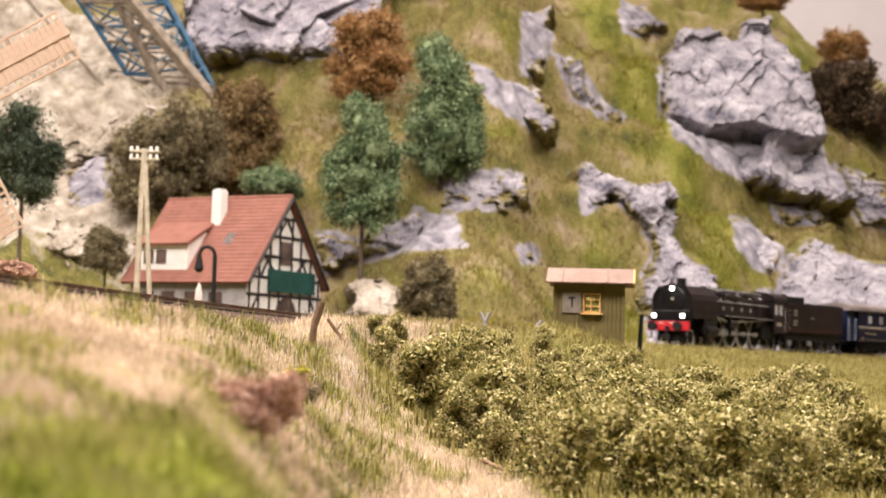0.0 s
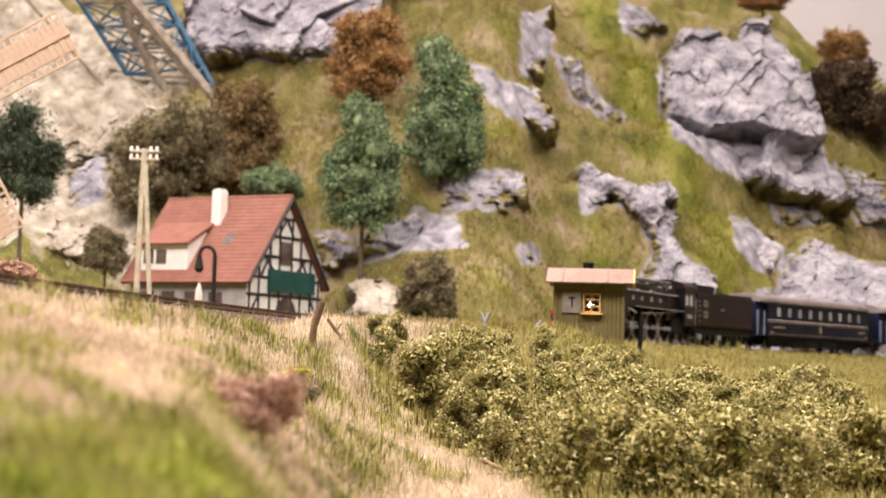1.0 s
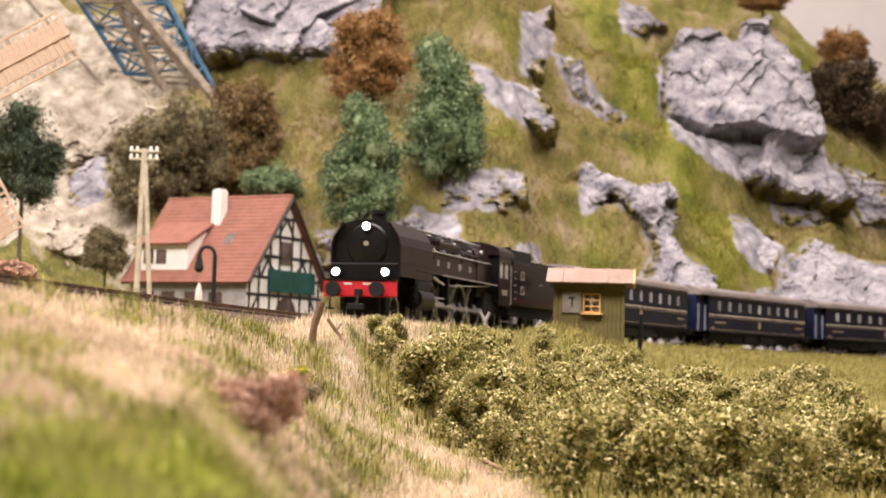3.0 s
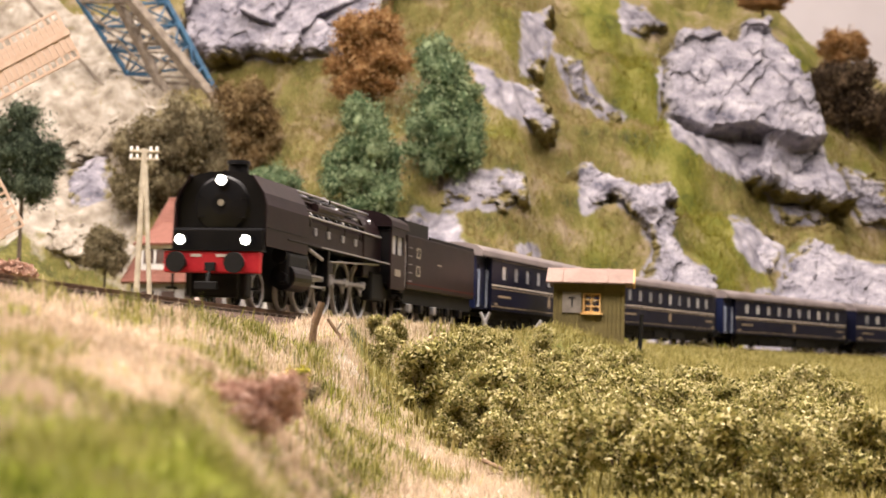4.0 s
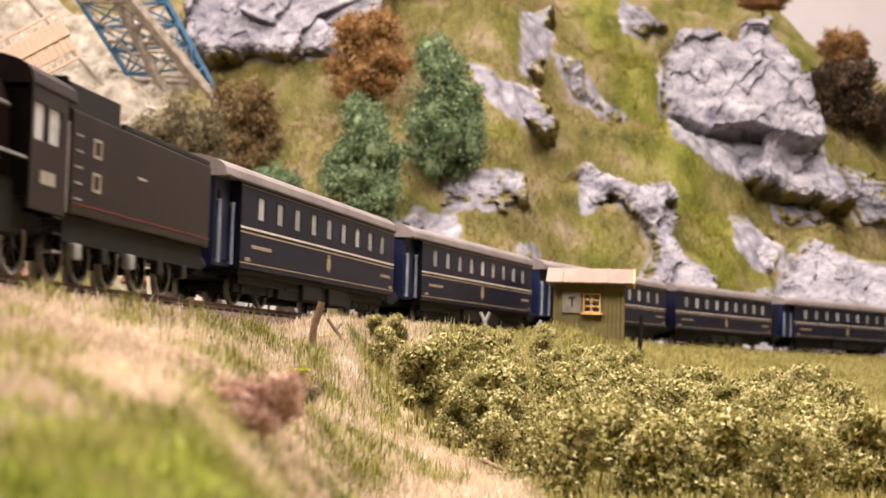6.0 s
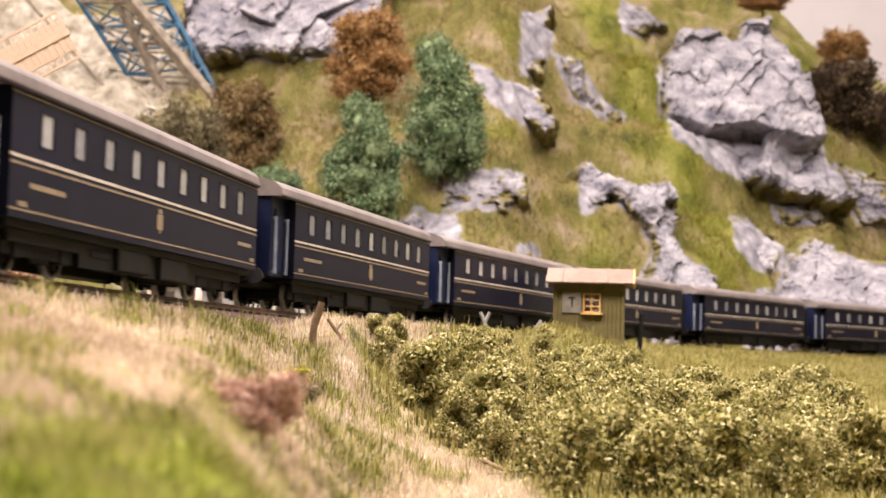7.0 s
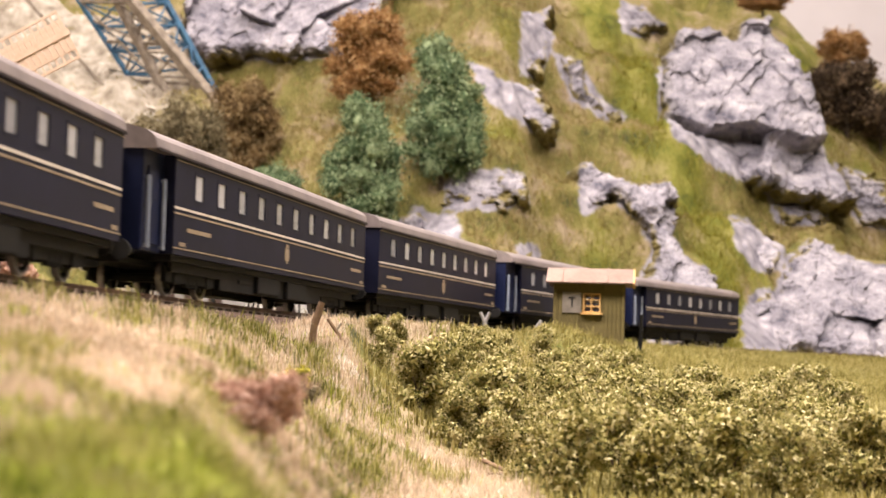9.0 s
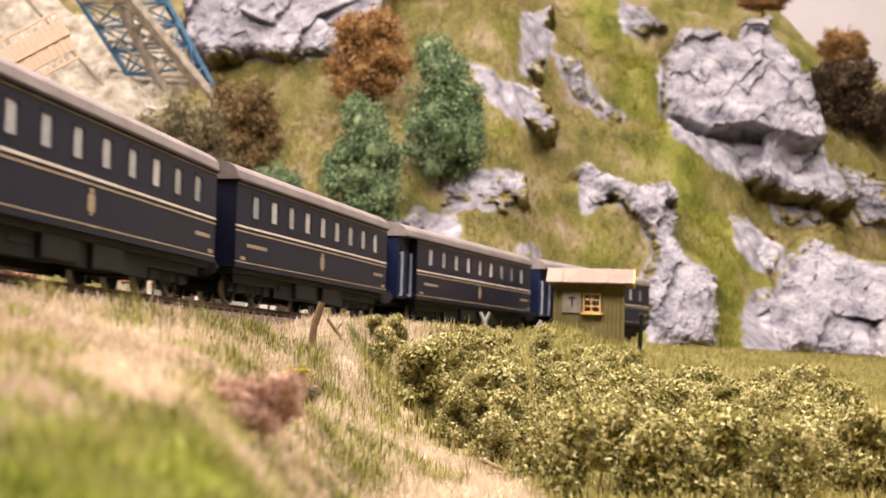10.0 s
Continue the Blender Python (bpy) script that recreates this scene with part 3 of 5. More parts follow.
    for x, k in ((a, -1), (front, 1)):
        bm = bmesh.new()
        for i in range(4):
            box(bm, x + k * (0.06 + 0.2 * i) - 0.05, x + k * (0.06 + 0.2 * i) + 0.05, -0.62, 0.62, 1.0, 3.2, 0.04)
        box(bm, x - 0.05 + k * 0.4, x + 0.05 + k * 0.4, -0.5, 0.5, 1.1, 3.1)
        part("gangway_bellows", bm, M_BELLOWS, c)
        for y in (-0.87, 0.87):
            bm = bmesh.new()
            rod(bm, (x, y, 0.95), (x + k * 0.5, y, 0.95), 0.1, seg=10)
            rod(bm, (x + k * 0.5, y, 0.95), (x + k * 0.58, y, 0.95), 0.24, seg=14)
            part("buffer", bm, M_DARK, c)
        bm = bmesh.new()
        box(bm, x, x + k * 1.15, -0.12, 0.12, 0.55, 0.7, 0.03)
        part("coupling", bm, M_DARK, c)
    return c


LEN = [16.53, 16.07, 18.36, 16.05, 16.59, 15.6]
GAP = [3.88, 3.93, 1.76, 4.17, 3.85]
VEST = [1.3, 1.3, 1.3, 0.0, 1.3, 1.3]
WINDOWS = [9, 9, 10, 9, 9, 8]
pos = 0.0
for i, L in enumerate(LEN):
    c = coach(L, VEST[i], WINDOWS[i])
    tagged(c, "dark blue sleeping car with gold lines and pale grey roof" if i < 5 else "last dark blue sleeping car of the train, pale grey roof", "railway coach", "sleeping cars of the train")
    RIDING.append((c, -(pos + L / 2), 5.5))
    pos += L + (GAP[i] if i < 5 else 0)


def bar(name, mat, parent, a, b, r, seg=8, label=""):
    bm = bmesh.new()
    rod(bm, a, b, r, seg=seg)
    return part(name, bm, mat, parent, label)


def locomotive():
    """Eight-coupled express engine; x forwards, origin on the rails between the middle drivers."""
    e = new("steam_locomotive")
    # frames
    bm = bmesh.new()
    for y in (-0.55, 0.55):
        box(bm, -7.2, 8.0, y - 0.05, y + 0.05, 0.34, 1.9)
    box(bm, -6.9, 7.6, -0.5, 0.5, 1.0, 1.4)
    part("frame", bm, M_DARK, e)
    # boiler, smokebox, firebox
    bm = bmesh.new()
    rod(bm, (-3.0, 0, 2.92), (5.0, 0, 2.92), 0.98, seg=32)
    part("boiler", bm, M_BROWN, e, "dark brown-black boiler", smooth=False)
    bm = bmesh.new()
    rod(bm, (5.0, 0, 2.92), (8.1, 0, 2.92), 1.04, seg=32)
    part("smokebox", bm, M_BLACK, e)
    bm = bmesh.new()
    rod(bm, (8.16, 0, 2.95), (8.22, 0, 2.95), 0.86, 0.78, seg=40)
    rod(bm, (8.22, 0, 2.95), (8.3, 0, 2.95), 0.78, 0.3, seg=40)
    part("smokebox_door", bm, M_BLACK, e)
    bm = bmesh.new()
    rod(bm, (8.29, 0, 3.0), (8.33, 0, 3.0), 0.1, seg=16)
    part("badge", bm, M_BRASS, e, "small pale metal badge")
    for y in (-0.85, 0.85):
        for z in (2.6, 3.15):
            bm = bmesh.new()
            box(bm, 8.17, 8.25, min(y * 0.85, y * 0.5), max(y * 0.85, y * 0.5), z - 0.03, z + 0.03)
            part("door_hinge", bm, M_BLACK, e)
    bm = bmesh.new()
    box(bm, -5.2, -2.9, -1.05, 1.05, 1.5, 3.1, 0.06)
    rod(bm, (-5.2, 0, 2.95), (-2.9, 0, 2.95), 1.04, seg=28)
    part("firebox", bm, M_BROWN, e)
    for x in (-2.6, -0.8, 1.1, 3.0, 4.9):
        bm = bmesh.new()
        ring(bm, 1.0 if x < 4 else 1.06, 0.95, 0.07, 32)
        bm.transform(Matrix.Rotation(radians(90), 4, "Z"))
        b = part("boiler_band", bm, M_BLACK, e)
        b.matrix_basis = at(x, 0, 2.92)
    # chimney, domes, top gear
    bm = bmesh.new()
    rod(bm, (7.0, 0, 3.85), (7.0, 0, 4.26), 0.34, 0.3, seg=20)
    rod(bm, (7.0, 0, 4.26), (7.0, 0, 4.38), 0.36, 0.34, seg=20)
    part("chimney", bm, M_BLACK, e)
    for x, r, h in ((3.6, 0.42, 4.08), (0.9, 0.4, 4.06), (-1.6, 0.34, 4.02)):
        bm = bmesh.new()
        rod(bm, (x, 0, 3.7), (x, 0, h - 0.14), r, r * 0.95, seg=18)
        rod(bm, (x, 0, h - 0.14), (x, 0, h), r * 0.95, r * 0.45, seg=18)
        part("dome", bm, M_BLACK, e)
    for y in (0.62, -0.62):
        bar("top_handrail", M_STEEL, e, (4.4, y, 3.88), (-4.6, y, 3.88), 0.05, label="bright steel handrail")
        bar("feed_pipe", M_BLACK, e, (4.4, y * 1.25, 3.66), (-2.6, y * 1.25, 3.66), 0.07)
    for s in (1, -1):
        for x in (3.9, 3.3, 2.6, 2.0, 1.5, 0.6, -0.2, -0.9, -1.9):
            bar("boiler_fitting", M_STEEL if x in (3.3, 2.0, -0.2) else M_BLACK, e, (x, 0.72 * s, 3.45), (x - 0.05, 1.08 * s, 3.12), 0.05, 6)
        for x in (4.0, 2.6, 1.2, -0.4, -1.9):
            bm = bmesh.new()
            box(bm, x - 0.13, x + 0.13, s * 1.0 - 0.06, s * 1.0 + 0.06, 2.5, 2.76, 0.03)
            part("inspection_plate", bm, M_STEEL, e, "small bright plate on the boiler side")
        # Chance small fittings; about half are bright, put in as boiler highlights.
        rnd = random.Random(40 + s)
        for _ in range(34):
            x, a = rnd.uniform(-4.6, 4.3), radians(rnd.uniform(28, 68))
            rr = rnd.uniform(1.0, 1.12)
            p = Vector((x, s * rr * math.cos(a), 2.92 + rr * math.sin(a)))
            d = rnd.choice(((0.28, 0, 0), (0.5, 0, 0), (0, 0, 0.14), (0.08, 0, 0.08)))
            bar("pipe_fitting", M_STEEL if rnd.random() < 0.5 else M_BLACK, e, p, p + Vector(d), rnd.uniform(0.035, 0.075), 8)
        for z, y in ((3.25, 1.0), (3.55, 0.82)):
            bar("steam_pipe", M_BROWN, e, (4.3, y * s, z), (-3.0, y * s, z), 0.06)
        bar("side_handrail", M_STEEL, e, (4.2, 1.12 * s, 3.05), (-4.8, 1.12 * s, 3.05), 0.04)
        bm = bmesh.new()
        rod(bm, (-0.2, 0.95 * s, 3.42), (2.6, 0.95 * s, 3.42), 0.16, seg=12)
        part("air_reservoir", bm, M_BROWN, e)
        # running board and splasher panel
        bm = bmesh.new()
        box(bm, -5.0, 6.4, min(1.0 * s, 1.45 * s), max(1.0 * s, 1.45 * s), 2.06, 2.13, 0.02)
        part("running_board", bm, M_BLACK, e)
        # Pale strip that paints the highlight along the board's edge.
        bm = bmesh.new()
        box(bm, -4.9, 3.2, 1.452 * s - 0.012, 1.452 * s + 0.012, 2.07, 2.12)
        part("board_edge", bm, M_STEEL, e, "bright strip painting the highlight along the running board")
        bm = bmesh.new()
        box(bm, -5.0, 4.6, 0.98 * s - 0.03, 0.98 * s + 0.03, 2.1, 2.75)
        part("boiler_skirt", bm, M_BROWN, e)
        # smoke deflector: upright sheet with the top folded inwards
        sec = [(1.43, 1.75), (1.43, 2.95), (1.33, 3.3), (0.97, 3.82), (0.94, 3.78), (1.29, 3.27), (1.38, 2.93), (1.38, 1.75)]
        part("smoke_deflector", profile_sweep([(y * s, z) for y, z in sec], 4.5, 8.35), M_BROWN, e, "dark folded smoke deflector sheet")
        bm = bmesh.new()
        box(bm, 4.6, 8.2, 1.435 * s - 0.012, 1.435 * s + 0.012, 2.28, 2.31)
        part("sheet_seam", bm, M_BLACK, e)
        # cylinder and valve chest
        bm = bmesh.new()
        rod(bm, (4.55, 1.22 * s, 0.98), (6.2, 1.22 * s, 0.98), 0.4, seg=20)
        rod(bm, (4.4, 1.22 * s, 0.98), (6.35, 1.22 * s, 0.98), 0.16, seg=12)
        part("cylinder", bm, M_BLACK, e)
        bm = bmesh.new()
        box(bm, 4.5, 6.25, min(1.0 * s, 1.44 * s), max(1.0 * s, 1.44 * s), 0.72, 1.72, 0.1)
        part("cylinder_casing", bm, M_DARK, e, "dull black cylinder casing")
        bm = bmesh.new()
        rod(bm, (4.3, 1.15 * s, 1.62), (6.4, 1.15 * s, 1.62), 0.24, seg=16)
        part("valve_chest", bm, M_BLACK, e)
        for z in (1.16, 0.84):
            bm = bmesh.new()
            box(bm, 2.4, 4.5, 1.22 * s - 0.05, 1.22 * s + 0.05, z - 0.035, z + 0.035)
            part("slide_bar", bm, M_STEEL, e)
        bm = bmesh.new()
        box(bm, 2.0, 2.16, min(0.95 * s, 1.35 * s), max(0.95 * s, 1.35 * s), 0.9, 2.06)
        box(bm, 1.5, 2.1, 1.28 * s - 0.04, 1.28 * s + 0.04, 1.35, 1.75, 0.03)
        part("link_bracket", bm, M_BLACK, e)
        bar("reach_rod", M_STEEL, e, (1.8, 1.3 * s, 1.72), (-3.9, 1.3 * s, 2.0), 0.04)
        bar("injector_pipe", M_STEEL, e, (4.3, 1.38 * s, 1.96), (2.9, 1.38 * s, 1.72), 0.06, label="bright slanting pipe")
        # cab side
        bm = bmesh.new()
        for d in ((-7.1, -5.1, 1.2, 2.5), (-7.1, -6.75, 2.5, 3.2), (-6.05, -5.85, 2.5, 3.2), (-5.25, -5.1, 2.5, 3.2), (-7.1, -5.1, 3.2, 3.55)):
            box(bm, d[0], d[1], 1.42 * s - 0.04, 1.42 * s + 0.04, d[2], d[3])
        part("cab_side", bm, M_BROWN, e)
        bm = bmesh.new()
        box(bm, -6.75, -5.25, 1.4 * s - 0.01, 1.4 * s + 0.01, 2.5, 3.2)
        part("cab_window", bm, M_PANE, e, "pale cab window pane")
        bm = bmesh.new()
        box(bm, -6.4, -5.6, 1.47 * s - 0.02, 1.47 * s + 0.02, 1.7, 1.95)
        part("number_plate", bm, M_BRASS, e, "small plate with unreadable bars")
        for z in (0.5, 0.85, 1.15):
            bm = bmesh.new()
            box(bm, -7.0, -6.5, min(1.15 * s, 1.45 * s), max(1.15 * s, 1.45 * s), z - 0.02, z + 0.02)
            part("cab_step", bm, M_STEEL if z < 0.6 else M_BLACK, e)
        bar("grab_rail", M_STEEL, e, (-7.16, 1.44 * s, 1.3), (-7.16, 1.44 * s, 3.1), 0.035)
        # lamps, buffers
        bm = bmesh.new()
        rod(bm, (8.62, 1.0 * s, 1.88), (8.86, 1.0 * s, 1.88), 0.15, 0.18, seg=18)
        part("headlamp", bm, M_BLACK, e)
        bm = bmesh.new()
        bmesh.ops.create_uvsphere(bm, u_segments=16, v_segments=8, radius=0.15, matrix=Matrix.Translation((8.86, 1.0 * s, 1.88)) @ Matrix.Diagonal((0.35, 1, 1, 1)))
        part("lamp_lens", bm, M_LAMP, e, "glowing white headlamp lens", smooth=True)
        bm = bmesh.new()
        rod(bm, (8.9, 0.88 * s, 1.2), (9.35, 0.88 * s, 1.2), 0.15, seg=14)
        rod(bm, (9.35, 0.88 * s, 1.2), (9.45, 0.88 * s, 1.2), 0.3, seg=20)
        part("buffer", bm, M_DARK, e)
        bm = bmesh.new()
        box(bm, 8.5, 8.75, 1.3 * s - 0.12, 1.3 * s + 0.12, 0.45, 0.52)
        box(bm, 8.55, 8.6, 1.3 * s - 0.03, 1.3 * s + 0.03, 0.48, 1.0)
        part("front_step", bm, M_BLACK, e)
        bm = bmesh.new()
        rod(bm, (8.5, 0.72 * s, 0.2), (8.6, 0.72 * s, 0.95), 0.06, seg=8)
        part("guard_iron", bm, M_BLACK, e)
    bm = bmesh.new()
    slab_pts = [(8.1, -1.38, 2.2), (8.1, 1.38, 2.2), (8.1, 1.38, 2.95), (8.1, 1.27, 3.3), (8.1, 0.94, 3.8), (8.1, 0.5, 3.92), (8.1, -0.5, 3.92), (8.1, -0.94, 3.8), (8.1, -1.27, 3.3), (8.1, -1.38, 2.95)]
    f = bm.faces.new([bm.verts.new(p) for p in slab_pts])
    g = bmesh.ops.extrude_face_region(bm, geom=[f])["geom"]
    bmesh.ops.translate(bm, vec=(0.06, 0, 0), verts=[v for v in g if isinstance(v, bmesh.types.BMVert)])
    bmesh.ops.recalc_face_normals(bm, faces=bm.faces)
    part("front_screen", bm, M_BLACK, e, "black screen plate between the deflectors")
    # cab front, roof
    bm = bmesh.new()
    box(bm, -5.2, -5.1, -1.4, 1.4, 1.4, 3.4)
    part("cab_front", bm, M_BLACK, e)
    part("cab_roof", profile_sweep([(1.5, 3.5)] + arc_roof(1.5, 3.54, 4.12) + [(-1.5, 3.5)], -7.5, -5.0), M_BROWN, e, "curved dark cab roof")
    # front apron, beam, top lamp
    bm = bmesh.new()
    box(bm, 8.3, 8.5, -1.4, 1.4, 1.58, 2.24, 0.06)
    box(bm, 6.4, 8.4, -1.4, 1.4, 2.2, 2.26, 0.02)
    part("front_apron", bm, M_BLACK, e)
    bm = bmesh.new()
    box(bm, 8.62, 8.92, -1.45, 1.45, 0.92, 1.55, 0.05)
    part("buffer_beam", bm, M_RED, e, "bright red front buffer beam")
    bm = bmesh.new()
    box(bm, 8.4, 8.95, -1.48, 1.48, 1.56, 1.6)
    part("front_platform", bm, M_BLACK, e)
    bm = bmesh.new()
    for y0, y1 in ((-0.62, -0.3), (0.15, 0.5)):
        box(bm, 8.91, 8.93, y0, y1, 1.38, 1.46)
    part("lettering_bar", bm, M_CREAM, e)
    bm = bmesh.new()
    box(bm, 8.9, 9.05, -0.15, 0.15, 0.98, 1.22, 0.02)
    rod(bm, (9.0, 0, 1.0), (9.15, 0, 0.6), 0.05, seg=8)
    part("draw_hook", bm, M_DARK, e)
    bm = bmesh.new()
    box(bm, 7.6, 9.3, -0.1, 0.1, 0.5, 0.62, 0.03)
    box(bm, 9.2, 9.3, -0.35, 0.35, 0.42, 0.66, 0.03)
    part("coupling", bm, M_DARK, e)
    bm = bmesh.new()
    box(bm, 8.0, 8.5, -0.95, 0.95, 0.25, 0.95, 0.08)
    part("front_valance", bm, M_DARK, e)
    bm = bmesh.new()
    rod(bm, (8.12, 0, 3.66), (8.36, 0, 3.66), 0.16, 0.19, seg=18)
    box(bm, 8.14, 8.3, -0.06, 0.06, 3.42, 3.55)
    part("headlamp", bm, M_BLACK, e)
    bm = bmesh.new()
    bmesh.ops.create_uvsphere(bm, u_segments=16, v_segments=8, radius=0.155, matrix=Matrix.Translation((8.36, 0, 3.66)) @ Matrix.Diagonal((0.35, 1, 1, 1)))
    part("lamp_lens", bm, M_LAMP, e, "glowing white headlamp lens", smooth=True)
    bm = bmesh.new()
    box(bm, 4.6, 7.0, -0.95, 0.95, 3.66, 3.7)
    part("deflector_deck", bm, M_BROWN, e)
    # ash pan and rear frame
    bm = bmesh.new()
    box(bm, -5.6, -3.7, -1.15, 1.15, 0.7, 1.75, 0.1)
    box(bm, -7.4, -5.6, -0.9, 0.9, 0.9, 1.25, 0.05)
    part("ash_pan", bm, M_DARK, e)
    # wheels
    for x in (7.25, 5.05):
        axle(e, x, 0.52, 10, name="leading_axle")
    for x in (3.2, 1.08, -1.04, -3.16):
        ax = axle(e, x, 0.98, 16, name="driving_axle")
        for y in (0.9, -0.9):
            bm = bmesh.new()
            rod(bm, (0.33, y - 0.14, 0), (0.33, y + 0.14, 0), 0.08, seg=10)
            box(bm, -0.14, 0.42, y - 0.06, y + 0.0, -0.13, 0.13, 0.03)
            part("crank", bm, M_STEEL, ax)
    axle(e, -6.1, 0.64, 10, name="trailing_axle")
    for s in (1, -1):
        bm = bmesh.new()
        box(bm, -3.16, 3.2, -0.04, 0.04, -0.06, 0.06, 0.02)
        for x in (3.2, 1.08, -1.04, -3.16):
            rod(bm, (x, -0.06, 0), (x, 0.06, 0), 0.15, seg=14)
        r = part("coupling_rod", bm, M_STEEL, e, "bright steel coupling rod")
        RODS.append((r, "coupling", 1.04 * s))
        bm = bmesh.new()
        box(bm, 0, 2.85, -0.04, 0.04, -0.07, 0.07, 0.02)
        rod(bm, (0, -0.06, 0), (0, 0.06, 0), 0.17, seg=14)
        rod(bm, (2.85, -0.06, 0), (2.85, 0.06, 0), 0.12, seg=14)
        r = part("connecting_rod", bm, M_STEEL, e, "bright steel connecting rod")
        RODS.append((r, "connecting", 1.16 * s))
        bm = bmesh.new()
        box(bm, -0.22, 0.22, -0.1, 0.1, -0.16, 0.16, 0.03)
        rod(bm, (0.1, 0, 0), (1.5, 0, 0), 0.05, seg=8)
        r = part("crosshead", bm, M_STEEL, e)
        RODS.append((r, "crosshead", 1.22 * s))
    return e


ENGINE = tagged(locomotive(), "black steam locomotive with red buffer beam and lit lamps", "locomotive")
RIDING.append((ENGINE, 19.75, 4.2))


def tender():
    e = new("locomotive_tender")
    bm = bmesh.new()
    box(bm, -4.8, 4.6, -1.42, 1.42, 1.3, 3.4, 0.06)
    part("water_tank", bm, M_BROWN, e, "dark brown-black tender side")
    for y in (-1.35, 1.35):
        bm = bmesh.new()
        box(bm, -4.7, 1.6, y - 0.05, y + 0.05, 3.4, 3.52, 0.02)
        box(bm, 1.6, 4.5, y * 0.93 - 0.05, y * 0.93 + 0.05, 3.25, 3.95, 0.04)
        part("coping", bm, M_BLACK, e)
        bm = bmesh.new()
        box(bm, -4.78, 4.55, y * 1.055 - 0.012, y * 1.055 + 0.012, 1.5, 1.55)
        part("red_line", bm, M_DULLRED, e, "thin dull red lining")
        for x, z, w in ((3.2, 2.75, 0.2), (3.2, 2.05, 0.2), (0.4, 2.45, 0.28)):
            bm = bmesh.new()
            if w > 0.25:
                box(bm, x - w, x + w, y * 1.055 - 0.012, y * 1.055 + 0.012, z - 0.03, z + 0.03)
            else:
                for k in (-1, 1):
                    box(bm, x + k * w - 0.04, x + k * w + 0.04, y * 1.055 - 0.012, y * 1.055 + 0.012, z - 0.2, z + 0.2)
                    box(bm, x - w, x + w, y * 1.055 - 0.012, y * 1.055 + 0.012, z + k * 0.17 - 0.03, z + k * 0.17 + 0.03)
            part("lettering_bar", bm, M_BRASS, e)
        for i in range(5):
            bm = bmesh.new()
            box(bm, 4.05, 4.4, y * 1.055 - 0.03, y * 1.055 + 0.03, 1.6 + 0.32 * i, 1.64 + 0.32 * i)
            part("ladder_rung", bm, M_STEEL, e)
    boxed("bunker_wall", M_BLACK, e, 1.5, 1.6, -1.25, 1.25, 3.25, 3.95)
    boxed("bunker_wall", M_BLACK, e, 4.45, 4.55, -1.25, 1.25, 3.25, 4.05)
    rnd = random.Random(5)
    bm = bmesh.new()
    for _ in range(170):
        x, y = rnd.uniform(1.7, 4.4), rnd.uniform(-1.15, 1.15)
        m = Matrix.Translation((x, y, 3.62 + 0.3 * math.cos(y) * rnd.uniform(0.6, 1))) @ Euler((rnd.random() * 6, rnd.random() * 6, 0)).to_matrix().to_4x4()
        bmesh.ops.create_icosphere(bm, subdivisions=1, radius=rnd.uniform(0.12, 0.22), matrix=m)
    part("coal_load", bm, M_COAL, e, "heap of black coal")
    for x in (-1.2, -3.4):
        bm = bmesh.new()
        rod(bm, (x, 0, 3.25), (x, 0, 3.45), 0.4, 0.36, seg=18)
        part("water_filler", bm, M_BLACK, e)
    bm = bmesh.new()
    for y in (-1.2, 1.2):
        box(bm, -4.7, 4.5, y - 0.05, y + 0.05, 0.75, 1.3)
    box(bm, -4.8, 4.6, -1.2, 1.2, 1.1, 1.32)
    part("tender_frame", bm, M_DARK, e)
    for x in (3.9, 2.4, 0.7, -1.2, -3.0):
        axle(e, x, 0.56, 10, name="tender_axle", tyre=M_STEEL)
        for y in (-1.28, 1.28):
            bm = bmesh.new()
            box(bm, x - 0.2, x + 0.2, y - 0.1, y + 0.1, 0.42, 0.75, 0.05)
            part("axle_box", bm, M_STEEL if int(x * 10) % 2 else M_BLACK, e)
    for y in (-0.87, 0.87):
        bm = bmesh.new()
        rod(bm, (-4.8, y, 0.95), (-5.2, y, 0.95), 0.12, seg=10)
        rod(bm, (-5.2, y, 0.95), (-5.3, y, 0.95), 0.25, seg=14)
        part("buffer", bm, M_DARK, e)
    bm = bmesh.new()
    box(bm, -6.3, -4.7, -0.12, 0.12, 0.55, 0.7, 0.03)
    box(bm, 4.5, 5.6, -0.4, 0.4, 0.9, 1.1, 0.03)
    part("coupling", bm, M_DARK, e)
    return e


TENDER = tagged(tender(), "brown-black locomotive tender with coal and red lining", "tender")
RIDING.append((TENDER, 7.75, 3.0))


# ---- hillside rocks ----
def ground_z(x, y):
    return float(ground_height(np.array([float(x)]), np.array([float(y)]))[0])


def facets(U, V, size, r, slope):
    """Depth over a face: tilted flat plates, one round each chance seed."""
    nu, nv = int(np.ptp(U) / size) + 3, int(np.ptp(V) / size) + 3
    su = (U.min() - size + size * np.arange(nu))[None, :] + r.uniform(-0.5, 0.5, (nv, nu)) * size
    sv = (V.min() - size + size * np.arange(nv))[:, None] + r.uniform(-0.5, 0.5, (nv, nu)) * size
    su, sv = su.ravel(), sv.ravel()
    dep, tu, tv = r.uniform(-0.5, 0.5, len(su)), r.uniform(-slope, slope, len(su)), r.uniform(-slope, slope, len(su))
    u, v = U.ravel(), V.ravel()
    best, z = np.full(len(u), 1e9), np.zeros(len(u))
    for a, b, c, p, q in zip(su, sv, dep, tu, tv):
        d = (u - a) ** 2 + (v - b) ** 2
        m = d < best
        best[m] = d[m]
        z[m] = c * size * 0.4 + p * (u[m] - a) + q * (v[m] - b)
    return z.reshape(U.shape)


